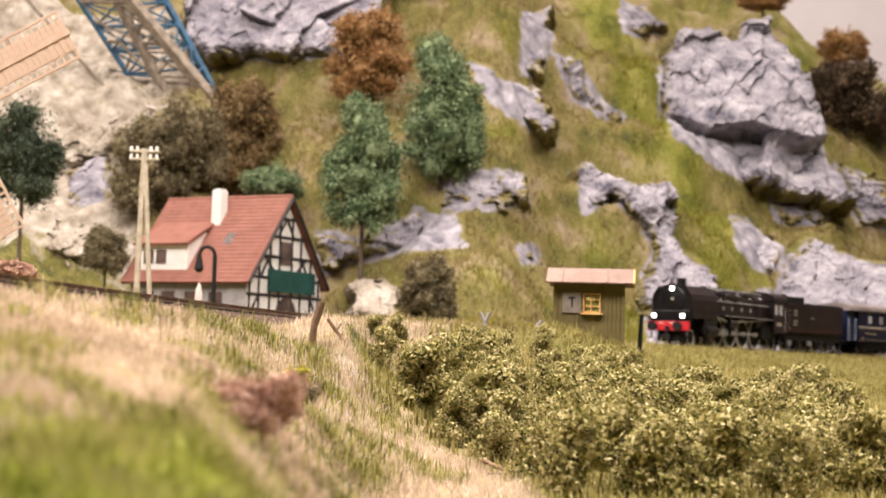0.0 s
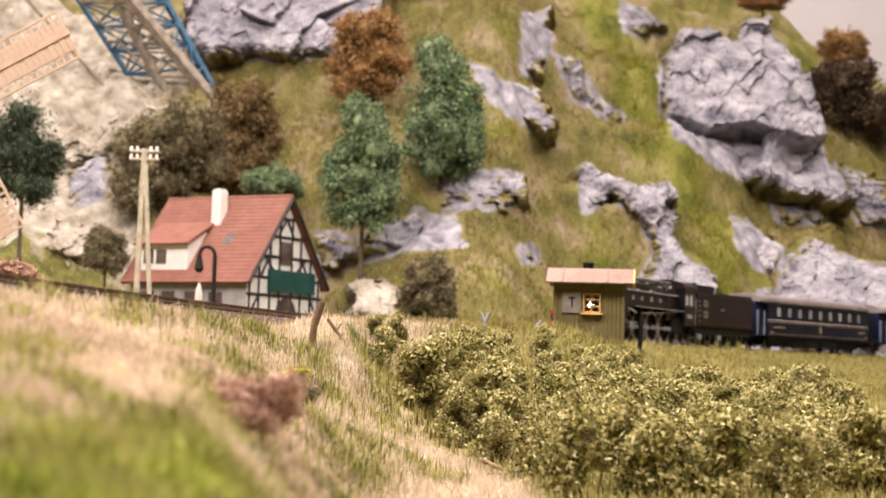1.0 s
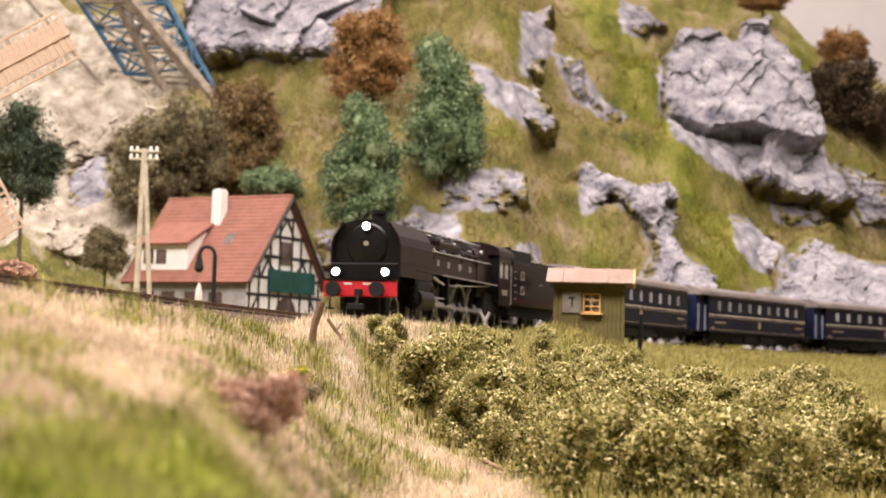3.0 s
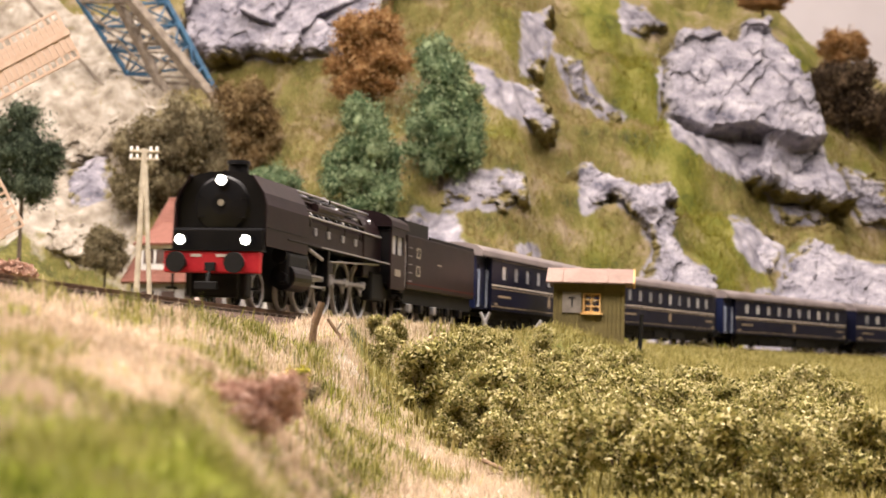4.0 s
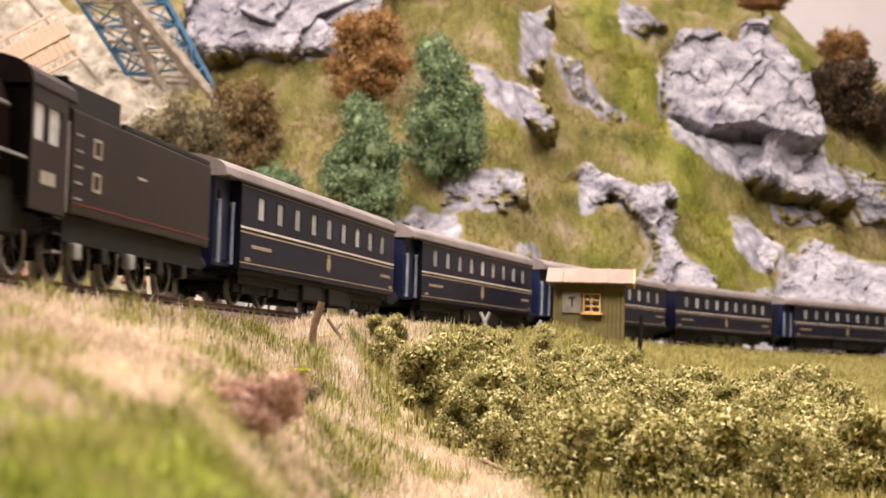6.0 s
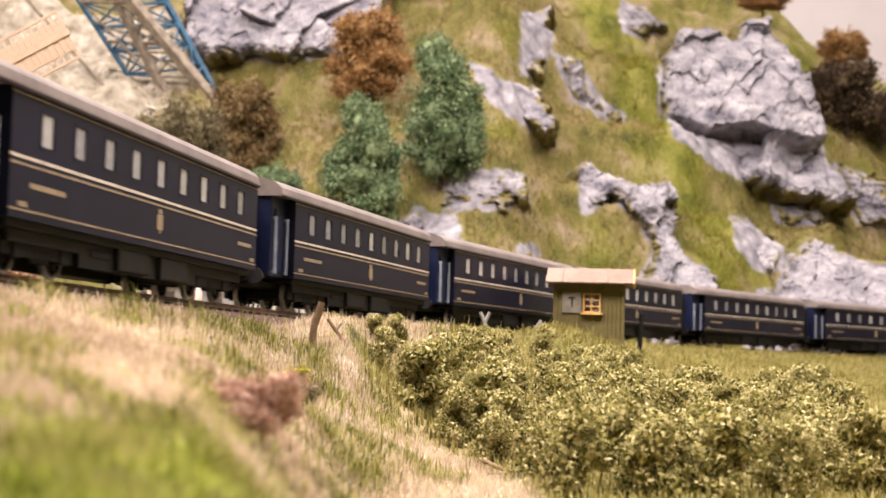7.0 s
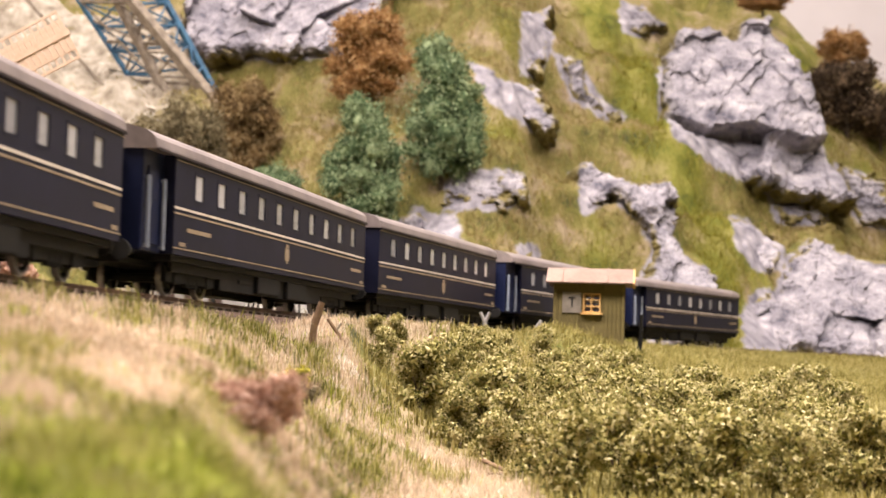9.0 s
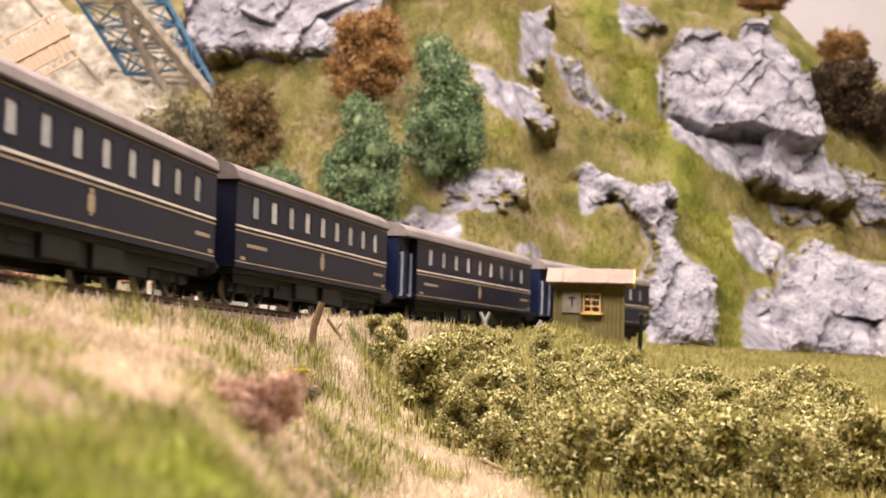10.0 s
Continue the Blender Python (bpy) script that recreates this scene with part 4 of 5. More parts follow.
def rock_outcrop(outline, y0, z0, lean, mat, seed, proud, size, overhang):
    """A fractured face in flat tilted plates with a ragged rim that sinks back into the slope."""
    r = np.random.RandomState(seed)
    xs, zs = [p[0] for p in outline], [p[1] for p in outline]
    w, h = max(xs) - min(xs), max(zs) - min(zs)
    g = max(0.1, max(w, h) / 170)
    X, Z = np.meshgrid(np.arange(min(xs) - 1, max(xs) + 1, g), np.arange(min(zs) - 1, max(zs) + 1, g))
    d = inside(outline, X, Z) + (0.5 if proud > 0.9 else 0.75) * wave(X, Z, 3.0, seed, 5) + 0.2 * wave(X, Z, 0.8, seed + 5, 3)
    sunk = 0.0 if proud > 0.9 else 0.45 * wave(X, Z, 2.6, seed + 7, 4)
    t = radians(r.uniform(55, 75))
    A, B = X * math.cos(t) + Z * math.sin(t), -X * math.sin(t) + Z * math.cos(t)
    A, B = A + 0.3 * wave(X, Z, 2.5, seed, 3), B + 0.3 * wave(X, Z, 2.5, seed + 1, 3)
    rough = 1.0 if proud > 0.9 else 0.55
    relief = rough * (1.25 * facets(A * 0.5, B, size, r, 0.5) + 0.6 * facets(A * 0.55, B, size * 0.42, r, 0.5))
    relief = relief + 0.4 * facets(A * 0.7, B, size * 0.17, r, 0.5) - 0.2 * np.abs(wave(X, Z * 0.5, 1.3, seed + 2, 4))
    Y = y0 + lean * (Z - z0) - relief + sunk - proud * smooth_step(d / 1.2) + np.maximum(0.25 - d, 0) * 7.0
    if overhang:
        brow = z0 + 0.3 * h + 0.9 * np.abs(np.mod((X - min(xs)) / 4.2, 2) - 1) * 1.8 - 0.1 * (X - min(xs))
        Y = Y + overhang * smooth_step((brow - Z) / 1.3) * np.clip(1 - (brow - Z) / 9, 0.25, 1)
    n, m = X.shape
    i = (np.arange(n - 1)[:, None] * m + np.arange(m - 1)).ravel()
    F = np.stack([i, i + 1, i + m + 1, i + m], 1)
    F = F[d.ravel()[F].min(1) > -0.8]
    ob = sheet("rock_outcrop", np.stack([X, Y, Z], -1).reshape(-1, 3) * S, F, mat)
    at_moss = ob.data.attributes.new("moss", "FLOAT", "POINT")
    rim = np.clip(1 - d / (1.3 if proud < 0.9 else 0.9), 0, 1.3) * 0.42 + (0.08 if proud < 0.9 else 0.0)
    at_moss.data.foreach_set("value", rim.ravel().astype(np.float32))
    label = "pale sandstone outcrop on the hillside" if mat == M_SAND else "great overhanging grey-lilac crag on the hillside" if overhang else "rugged grey-lilac plaster rock face on the hillside"
    return tagged(ob, label, "rock", "rocks on the hillside")


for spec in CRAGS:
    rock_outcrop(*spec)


# ---- leaves, trees and bushes ----
def leaf_material(name, *stops):
    return material(name, list(stops), scale=60, fine=10, rough=0.85, bump=0, island=0.75, spec=0.15, sheer=0.25)


M_LEAF_GREEN = leaf_material("leaf_green", (0.2, (0.06, 0.1, 0.05)), (0.52, (0.15, 0.21, 0.105)), (0.85, (0.37, 0.44, 0.26)))
M_LEAF_DARK = leaf_material("leaf_dark_green", (0.2, (0.022, 0.03, 0.02)), (0.55, (0.055, 0.075, 0.045)), (0.9, (0.14, 0.165, 0.11)))
M_LEAF_RUST = leaf_material("leaf_rust", (0.2, (0.16, 0.075, 0.025)), (0.52, (0.33, 0.175, 0.065)), (0.85, (0.55, 0.36, 0.18)))
M_LEAF_BROWN = leaf_material("leaf_brown", (0.2, (0.09, 0.055, 0.022)), (0.52, (0.2, 0.13, 0.058)), (0.85, (0.34, 0.25, 0.13)))
M_LEAF_OLIVE = leaf_material("leaf_olive", (0.2, (0.09, 0.07, 0.038)), (0.52, (0.19, 0.155, 0.09)), (0.85, (0.34, 0.29, 0.18)))
M_LEAF_DUSK = leaf_material("leaf_dusky_brown", (0.2, (0.02, 0.014, 0.009)), (0.55, (0.075, 0.05, 0.032)), (0.9, (0.19, 0.13, 0.08)))
M_LEAF_PINK = leaf_material("leaf_dusty_pink", (0.2, (0.3, 0.17, 0.125)), (0.55, (0.5, 0.32, 0.245)), (0.9, (0.68, 0.5, 0.42)))
M_LEAF_VINE = leaf_material("vine_leaf", (0.12, (0.065, 0.065, 0.014)), (0.34, (0.21, 0.19, 0.052)), (0.58, (0.43, 0.375, 0.15)), (0.86, (0.68, 0.6, 0.35)))
M_BARK = two_tone("bark", (0.05, 0.035, 0.025), (0.13, 0.1, 0.075), scale=200, rough=0.9, bump=0.8)


def crown_mesh(blobs, count, leaf, seed, shell=0.75):
    """Many small leaves strewn through the outer parts of some blobs: (centre, radii)."""
    r = np.random.RandomState(seed)
    vol = np.array([b[1][0] * b[1][1] + b[1][2] * b[1][0] for b in blobs])
    pick = r.choice(len(blobs), count, p=vol / vol.sum())
    c = np.array([b[0] for b in blobs])[pick]
    rr = np.array([b[1] for b in blobs])[pick]
    d = r.normal(size=(count, 3))
    d /= np.linalg.norm(d, axis=1)[:, None]
    lump = 1 + 0.28 * np.sin(d[:, 0] * 7 + pick) * np.sin(d[:, 2] * 8 + 2 * pick) + 0.2 * np.sin(d[:, 1] * 15 + d[:, 2] * 12 + pick)
    p = c + d * rr * (r.uniform(shell, 1.0, count) * lump)[:, None]
    u = r.normal(size=(count, 3))
    u /= np.linalg.norm(u, axis=1)[:, None]
    v = np.cross(u, d + r.normal(size=(count, 3)) * 0.5)
    v /= np.linalg.norm(v, axis=1)[:, None]
    s = leaf * r.uniform(0.55, 1.35, count)[:, None]
    q = np.stack([p - u * s, p + v * s * 0.45, p + u * s, p - v * s * 0.45], 1).reshape(-1, 3)
    f = np.arange(count * 4).reshape(-1, 4)
    return q, f


def inner_crown(bm, blobs, k, seed, fine=2):
    for c, rr in blobs:
        vs = bmesh.ops.create_icosphere(bm, subdivisions=fine, radius=1)["verts"]
        for v in vs:
            w = 1 + 0.25 * noise.noise(v.co * 2.3 + Vector((seed, c[0], c[2])))
            v.co = Vector((c[0] + v.co.x * rr[0] * k * w, c[1] + v.co.y * rr[1] * k * w, c[2] + v.co.z * rr[2] * k * w))


def leaves(name, blobs, count, leaf, mat, parent, seed, label="", shell=0.75, core=0.8, fine=2):
    """Crown object: inner clumps and the loose leaves over them, as one mesh."""
    bm = bmesh.new()
    inner_crown(bm, blobs, core, seed, fine)
    bm.verts.index_update()
    V0 = np.array([v.co[:] for v in bm.verts])
    F0 = [[v.index for v in f.verts] for f in bm.faces]
    bm.free()
    V, F = crown_mesh(blobs, count, leaf, seed, shell)
    me = bpy.data.meshes.new(name)
    me.from_pydata((np.concatenate([V0, V]) * S).tolist(), [], F0 + (F + len(V0)).tolist())
    me.materials.append(mat)
    ob = new(name, me)
    ob.parent = parent
    return tagged(ob, label)


def tree(x, y, z0, z1, w, mat, seed, form):
    """z0, z1: bottom and top of the crown; the trunk stands on the ground below."""
    rnd = random.Random(seed)
    g = ground_z(x, y)
    t = new("tree" if z1 - z0 > 4.5 else "bush")
    t.location = Vector((x, y, g)) * S
    h = z1 - z0
    lo = max(z0 - g, 0.0)
    blobs = []
    if form == "tall":
        for i in range(34):
            k = (i + rnd.random()) / 34
            half = w * 0.6 * (0.62 + 0.38 * math.sin(math.pi * min(1, k * 1.9)) if k < 0.27 else 1.0 - 0.55 * ((k - 0.27) / 0.73) ** 1.8)
            a, q = rnd.uniform(0, 6.28), rnd.uniform(0.6, 1.0)
            b = w * rnd.uniform(0.1, 0.18)
            reach = max(half - b, 0) * q
            blobs.append(((math.cos(a) * reach + w * 0.05 * (0.5 - k), math.sin(a) * reach, lo + h * (0.07 + 0.86 * k)), (b, b, b * rnd.uniform(0.9, 1.5))))
        for k, f in ((0.2, 0.4), (0.4, 0.44), (0.6, 0.38), (0.8, 0.27)):
            blobs.append(((0, 0, lo + h * k), (w * f, w * f, h * 0.15)))
    else:
        blobs.append(((0, 0, lo + h * 0.5), (w * 0.42, w * 0.38, h * 0.44)))
        for i in range(22):
            a, k = rnd.uniform(0, 6.28), rnd.uniform(0.12, 0.88)
            q = math.sqrt(max(0.05, 1 - (2 * k - 0.9) ** 2))
            blobs.append(((math.cos(a) * w * 0.35 * q, math.sin(a) * w * 0.31 * q, lo + h * k), (w * rnd.uniform(0.13, 0.21), w * 0.17, h * rnd.uniform(0.1, 0.18))))
    if form != "low":
        bm = bmesh.new()
        rod(bm, (0, 0, -0.3), (0, 0, lo + h * 0.35), max(0.1, w * 0.035), max(0.06, w * 0.022), seg=8)
        for i in range(5):
            a = rnd.uniform(0, 6.28)
            s = lo + h * rnd.uniform(0.05, 0.3)
            rod(bm, (0, 0, s), (math.cos(a) * w * 0.3, math.sin(a) * w * 0.3, s + h * 0.25), w * 0.018, w * 0.006, seg=6)
        part("trunk", bm, M_BARK, t, "dark bare trunk with limbs")
    leaves("crown", blobs, 20000 if form == "tall" else 16000, max(0.1, 0.023 * w), mat, t, seed, shell=0.55, core=0.58)
    what = {M_LEAF_GREEN: "bluish-green foam foliage", M_LEAF_DARK: "dark green foliage", M_LEAF_RUST: "rust-brown autumn foliage", M_LEAF_BROWN: "brown foliage", M_LEAF_OLIVE: "dull olive-brown foliage", M_LEAF_DUSK: "dusky dark brown foliage", M_LEAF_PINK: "dusty pink foliage"}[mat]
    kind = "tree" if z1 - z0 > 4.5 else "bush"
    return tagged(t, "model %s with %s on the slope" % (kind, what), kind)


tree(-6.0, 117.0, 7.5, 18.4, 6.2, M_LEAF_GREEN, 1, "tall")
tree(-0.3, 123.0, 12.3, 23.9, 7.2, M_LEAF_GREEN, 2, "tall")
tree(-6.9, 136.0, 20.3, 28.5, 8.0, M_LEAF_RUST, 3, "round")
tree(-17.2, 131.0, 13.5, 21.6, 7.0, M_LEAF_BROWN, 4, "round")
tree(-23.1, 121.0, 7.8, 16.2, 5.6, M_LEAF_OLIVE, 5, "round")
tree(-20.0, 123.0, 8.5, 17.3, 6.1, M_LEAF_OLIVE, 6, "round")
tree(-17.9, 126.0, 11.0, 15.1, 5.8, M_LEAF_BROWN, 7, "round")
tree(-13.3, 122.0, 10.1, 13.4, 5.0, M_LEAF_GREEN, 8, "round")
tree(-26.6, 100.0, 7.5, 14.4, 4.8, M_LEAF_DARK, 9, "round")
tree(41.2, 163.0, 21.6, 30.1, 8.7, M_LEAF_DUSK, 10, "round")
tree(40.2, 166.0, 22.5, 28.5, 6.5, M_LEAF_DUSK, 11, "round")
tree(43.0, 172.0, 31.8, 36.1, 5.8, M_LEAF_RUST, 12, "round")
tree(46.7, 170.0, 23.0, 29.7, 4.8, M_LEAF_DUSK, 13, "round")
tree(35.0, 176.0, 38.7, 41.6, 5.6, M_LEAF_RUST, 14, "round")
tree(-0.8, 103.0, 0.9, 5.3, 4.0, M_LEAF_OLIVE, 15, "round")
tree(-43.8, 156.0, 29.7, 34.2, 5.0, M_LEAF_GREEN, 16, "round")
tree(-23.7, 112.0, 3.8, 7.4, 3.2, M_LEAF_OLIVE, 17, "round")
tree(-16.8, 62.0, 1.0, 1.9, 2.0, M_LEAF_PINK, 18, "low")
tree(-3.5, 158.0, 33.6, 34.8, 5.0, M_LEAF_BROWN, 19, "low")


# ---- vineyard ----
def vine(seed):
    rnd = random.Random(seed)
    t = new("vine_bush")
    blobs = []
    for i in range(12):
        a, k = rnd.uniform(0, 6.28), (i + rnd.random()) / 12
        q = 0.45 * (1 - 0.6 * k)
        blobs.append(((math.cos(a) * q, math.sin(a) * q, 0.2 + 1.2 * k), (rnd.uniform(0.26, 0.4), rnd.uniform(0.26, 0.4), rnd.uniform(0.2, 0.3))))
    bm = bmesh.new()
    rod(bm, (0, 0, -0.2), (0, 0, 0.7), 0.07, 0.04, seg=6)
    for i in range(3):
        a = rnd.uniform(0, 6.28)
        rod(bm, (0, 0, 0.3), (0.35 * math.cos(a), 0.35 * math.sin(a), 0.8), 0.035, 0.015, seg=5)
    part("stem", bm, M_BARK, t)
    leaves("foliage", blobs, 3600, 0.064, M_LEAF_VINE, t, seed, shell=0.72, core=0.55, fine=1)
    return tagged(t, "bushy vine with pale yellow-green leaf flecks", "vine bush", "vines of the vineyard")


VINES = [vine(s) for s in (51, 52, 53, 54, 55)]
rnd = random.Random(8)
count = 0
y = 33.5
while y < 71:
    a0 = float(np.interp(y, [33, 38.6, 42.4, 46, 58], [0.075, 0.042, -0.03, -0.05, -0.03]))
    xr = 0.258 * y
    x = a0 * y + rnd.uniform(0, 1.0)
    while x < xr:
        if y < min(62, 49 + 2.2 * (x + 2)) + 0.36 * max(x, 0):
            px, py = x + rnd.uniform(-0.3, 0.3), y + rnd.uniform(-0.4, 0.4)
            k = rnd.uniform(0.9, 1.3) * (1.0 if y < 48 else 0.72 if x < 4 else 0.88)
            k = min(k, max(0.55, (0.0215 * py - 1.586 - ground_z(px, py)) / 1.5))
            m = Matrix.Translation(Vector((px, py, ground_z(px, py))) * S) @ Matrix.Rotation(rnd.uniform(0, 6.28), 4, "Z") @ Matrix.Scale(k, 4)
            if count < len(VINES):
                VINES[count].matrix_basis = m
            else:
                v = copy_thing(VINES[count % 5], m)
                v.scale = (k, k, k * rnd.uniform(0.9, 1.15))
            count += 1
        x += rnd.uniform(1.45, 2.05)
    y += 2.0


# ---- grass ----
def blades(name, X, Y, length, width, mat, seed, lean=0.5, label=""):
    r = np.random.RandomState(seed)
    n = len(X)
    Z = ground_height(X, Y)
    p = np.stack([X, Y, Z - 0.03], 1)
    a, b = r.uniform(0, 6.28, n), r.uniform(0, 6.28, n)
    w = np.stack([np.cos(a), np.sin(a), 0 * a], 1) * (width * r.uniform(0.6, 1.4, n))[:, None]
    L = length * r.uniform(0.45, 1.25, n)
    L = L * np.where((r.uniform(size=n) < 0.04) & (Y > 26), 1.7, 1.0)
    k = np.abs(r.normal(0, lean, n))
    bend = np.stack([np.cos(b) * k, np.sin(b) * k, 0 * b], 1) * L[:, None]
    up = np.zeros((n, 3))
    up[:, 2] = L
    mid = p + up * 0.55 + bend * 0.3
    tip = p + up * np.maximum(0.25, 1 - 0.45 * k)[:, None] + bend
    V = np.stack([p - w / 2, p + w / 2, mid + w * 0.4, mid - w * 0.4, tip], 1).reshape(-1, 3) * S
    i = np.arange(n) * 5
    me = bpy.data.meshes.new(name)
    q = np.stack([i, i + 1, i + 2, i + 3], 1).tolist()
    t = np.stack([i + 3, i + 2, i + 4], 1).tolist()
    me.from_pydata(V.tolist(), [], q + t)
    me.materials.append(mat)
    return tagged(new(name, me), label, "grass", kind="stuff")


def blade_material(name, *stops):
    return material(name, list(stops), scale=18, fine=30, rough=0.8, bump=0, island=0.6, spec=0.2, sheer=0.35)


M_DRY = blade_material("dry_grass", (0.2, (0.42, 0.32, 0.21)), (0.5, (0.68, 0.55, 0.41)), (0.85, (0.84, 0.72, 0.58)))
M_GREEN = blade_material("green_grass", (0.22, (0.08, 0.11, 0.008)), (0.48, (0.36, 0.4, 0.055)), (0.8, (0.7, 0.7, 0.22)))
M_MEADOW = blade_material("meadow_grass", (0.2, (0.17, 0.145, 0.04)), (0.5, (0.34, 0.295, 0.095)), (0.85, (0.54, 0.47, 0.23)))
M_OLIVE = blade_material("olive_fleece", (0.2, (0.16, 0.123, 0.042)), (0.5, (0.3, 0.236, 0.092)), (0.85, (0.48, 0.39, 0.215)))

M_LUSH = blade_material("lush_fleece", (0.2, (0.12, 0.115, 0.014)), (0.5, (0.24, 0.22, 0.03)), (0.85, (0.38, 0.34, 0.085)))

R = np.random.RandomState(77)


def wedge(n, y0, y1, a0, a1):
    Y = np.sqrt(R.uniform(y0 * y0, y1 * y1, n))
    return Y * R.uniform(a0, a1, n), Y


X, Y = np.concatenate([wedge(190000, 8, 60, -0.31, 0.07), wedge(90000, 8, 24, -0.31, 0.07)], 1)
l, _ = off_track(X, Y)
w = vine_side(X, Y)
field = 0.75 * wave(X, Y, 3.6, 21, 3) + 0.55 * wave(X, Y, 1.5, 22, 2) + 1.1 * np.clip((17.5 - Y) / 7, -0.15, 1) + 0.3 * np.clip((X / np.maximum(Y, 1) + 0.1) / 0.1, 0, 1) * np.clip((32 - Y) / 10, 0, 1) - 1.5 * np.clip((X / np.maximum(Y, 1) + 0.05) / 0.06, 0, 1) * np.clip((21 - Y) / 5, 0, 1)
keep = (l > 1.75) & ((w < 0.55) | ((X < 0.3) & (Y > 46)))
clump = wave(X, Y, 0.9, 23, 2) + 0.5 * wave(X, Y, 0.35, 24, 1)
keep &= clump > -0.45 + 0.3 * R.normal(size=len(X))
green = field > 0.52 + 0.22 * R.normal(size=len(X))
blades("dry_grass", X[keep & ~green], Y[keep & ~green], 0.3, 0.026, M_DRY, 31, 0.55, "dry straw-coloured static grass on the bank")
blades("green_grass", X[keep & green], Y[keep & green], 0.36, 0.028, M_GREEN, 32, 0.5, "fresh green static grass tufts on the bank")
# tufts: dense clumps of longer green blades
cx, cy = wedge(38, 14, 44, -0.3, 0.0)
ex = np.linspace(18, 42, 15)
cx = np.concatenate([cx, ex * (np.interp(ex, [18, 34, 42], [-0.07, 0.03, -0.05]) + R.uniform(-0.09, -0.005, 15))])
cy = np.concatenate([cy, ex])
nx, ny = wedge(24, 9, 15.5, -0.3, 0.06)
cx, cy = np.concatenate([cx, nx]), np.concatenate([cy, ny])
rad = R.uniform(0.16, 0.34, len(cx)) * (0.7 + cy / 60)
k = np.repeat(np.arange(len(cx)), 420)
X, Y = cx[k] + R.normal(size=len(k)) * rad[k], cy[k] + R.normal(size=len(k)) * rad[k] * 1.2
l, _ = off_track(X, Y)
w = vine_side(X, Y)
keep = (l > 2.2) & (w < 0.7)
M_TUFT = blade_material("tuft_grass", (0.25, (0.1, 0.11, 0.02)), (0.5, (0.32, 0.3, 0.08)), (0.85, (0.6, 0.53, 0.23)))
blades("grass_tufts", X[keep], Y[keep], 0.42, 0.028, M_TUFT, 36, 0.45, "darker green tufts of static grass on the bank")
X, Y = wedge(150000, 30, 128, -0.06, 0.31)
l, _ = off_track(X, Y)
w = vine_side(X, Y)
keep = (l > 1.7) & (w > 0.3) & ((X > 0.3 + 0.8 * R.normal(size=len(X))) | (Y < 46))
blades("meadow_grass", X[keep], Y[keep], 0.42, 0.045, M_MEADOW, 33, 0.45, "yellow-green static grass of the meadow")
X, Y = wedge(240000, 96, 172, -0.31, 0.31)
l, _ = off_track(X, Y)
Z = ground_height(X, Y)
keep = (l < -4.5) & (wave(X, Y, 16, 41, 3) + 0.3 * wave(X, Y, 4, 42, 2) > -0.6) & (bare_rock(X, Y, Z) < 0.3) & (X > -22 + 4 * R.normal(size=len(X)))
lush = lush_turf(X, Y) > 0.45 + 0.22 * R.normal(size=len(X))
blades("hill_grass", X[keep & ~lush], Y[keep & ~lush], 0.62, 0.06, M_OLIVE, 34, 0.85, "matted olive-brown fleece grass on the hillside")
blades("lush_hill_grass", X[keep & lush], Y[keep & lush], 0.66, 0.06, M_LUSH, 35, 0.85, "matted yellow-green fleece grass on the hillside")

# ---- low plants on the near bank ----
def shrub(x, y, w, h, mat, seed, label, leaf=0.05, n=2200):
    rnd = random.Random(seed)
    t = new("shrub")
    t.location = Vector((x, y, ground_z(x, y))) * S
    blobs = [((rnd.uniform(-0.3, 0.3) * w, rnd.uniform(-0.3, 0.3) * w, h * rnd.uniform(0.2, 0.8)), (w * 0.2, w * 0.2, h * 0.22)) for _ in range(18)]
    leaves("foliage", blobs, n * 2, leaf, mat, t, seed, shell=0.6, core=0.6)
    bm = bmesh.new()
    rod(bm, (0, 0, -0.1), (0, 0, h * 0.5), 0.05, 0.03, seg=6)
    part("stem", bm, M_BARK, t)
    return tagged(t, label, "shrub")


M_YELLOW = leaf_material("yellow_bloom", (0.2, (0.16, 0.16, 0.02)), (0.5, (0.4, 0.36, 0.05)), (0.85, (0.7, 0.6, 0.12)))
shrub(-2.42, 20.6, 1.6, 1.05, M_LEAF_PINK, 61, "dusty pink crumbled-foam shrub on the grassy bank")
shrub(-3.15, 35.0, 0.8, 0.8, M_YELLOW, 62, "small yellow-flowering shrub on the grassy bank", 0.04, 900)
shrub(-2.8, 33.5, 0.8, 0.7, M_LEAF_OLIVE, 63, "small dull olive shrub on the grassy bank", 0.04, 900)


# ---- posts and stakes ----
M_WOOD = two_tone("weathered_wood", (0.13, 0.08, 0.05), (0.27, 0.18, 0.11), scale=200, rough=0.85, bump=0.6)
M_PALEWOOD = two_tone("grey_wood", (0.34, 0.29, 0.22), (0.5, 0.44, 0.35), scale=200, rough=0.85, bump=0.4)
M_GREY = two_tone("grey_metal", (0.24, 0.23, 0.23), (0.36, 0.34, 0.34), scale=200, rough=0.6)


def stake(name, pts, r, mat, label, category):
    bm = bmesh.new()
    for a, b in zip(pts[:-1], pts[1:]):
        rod(bm, a, b, r, r * 0.85, seg=8)
    return tagged(part(name, bm, mat), label, category)


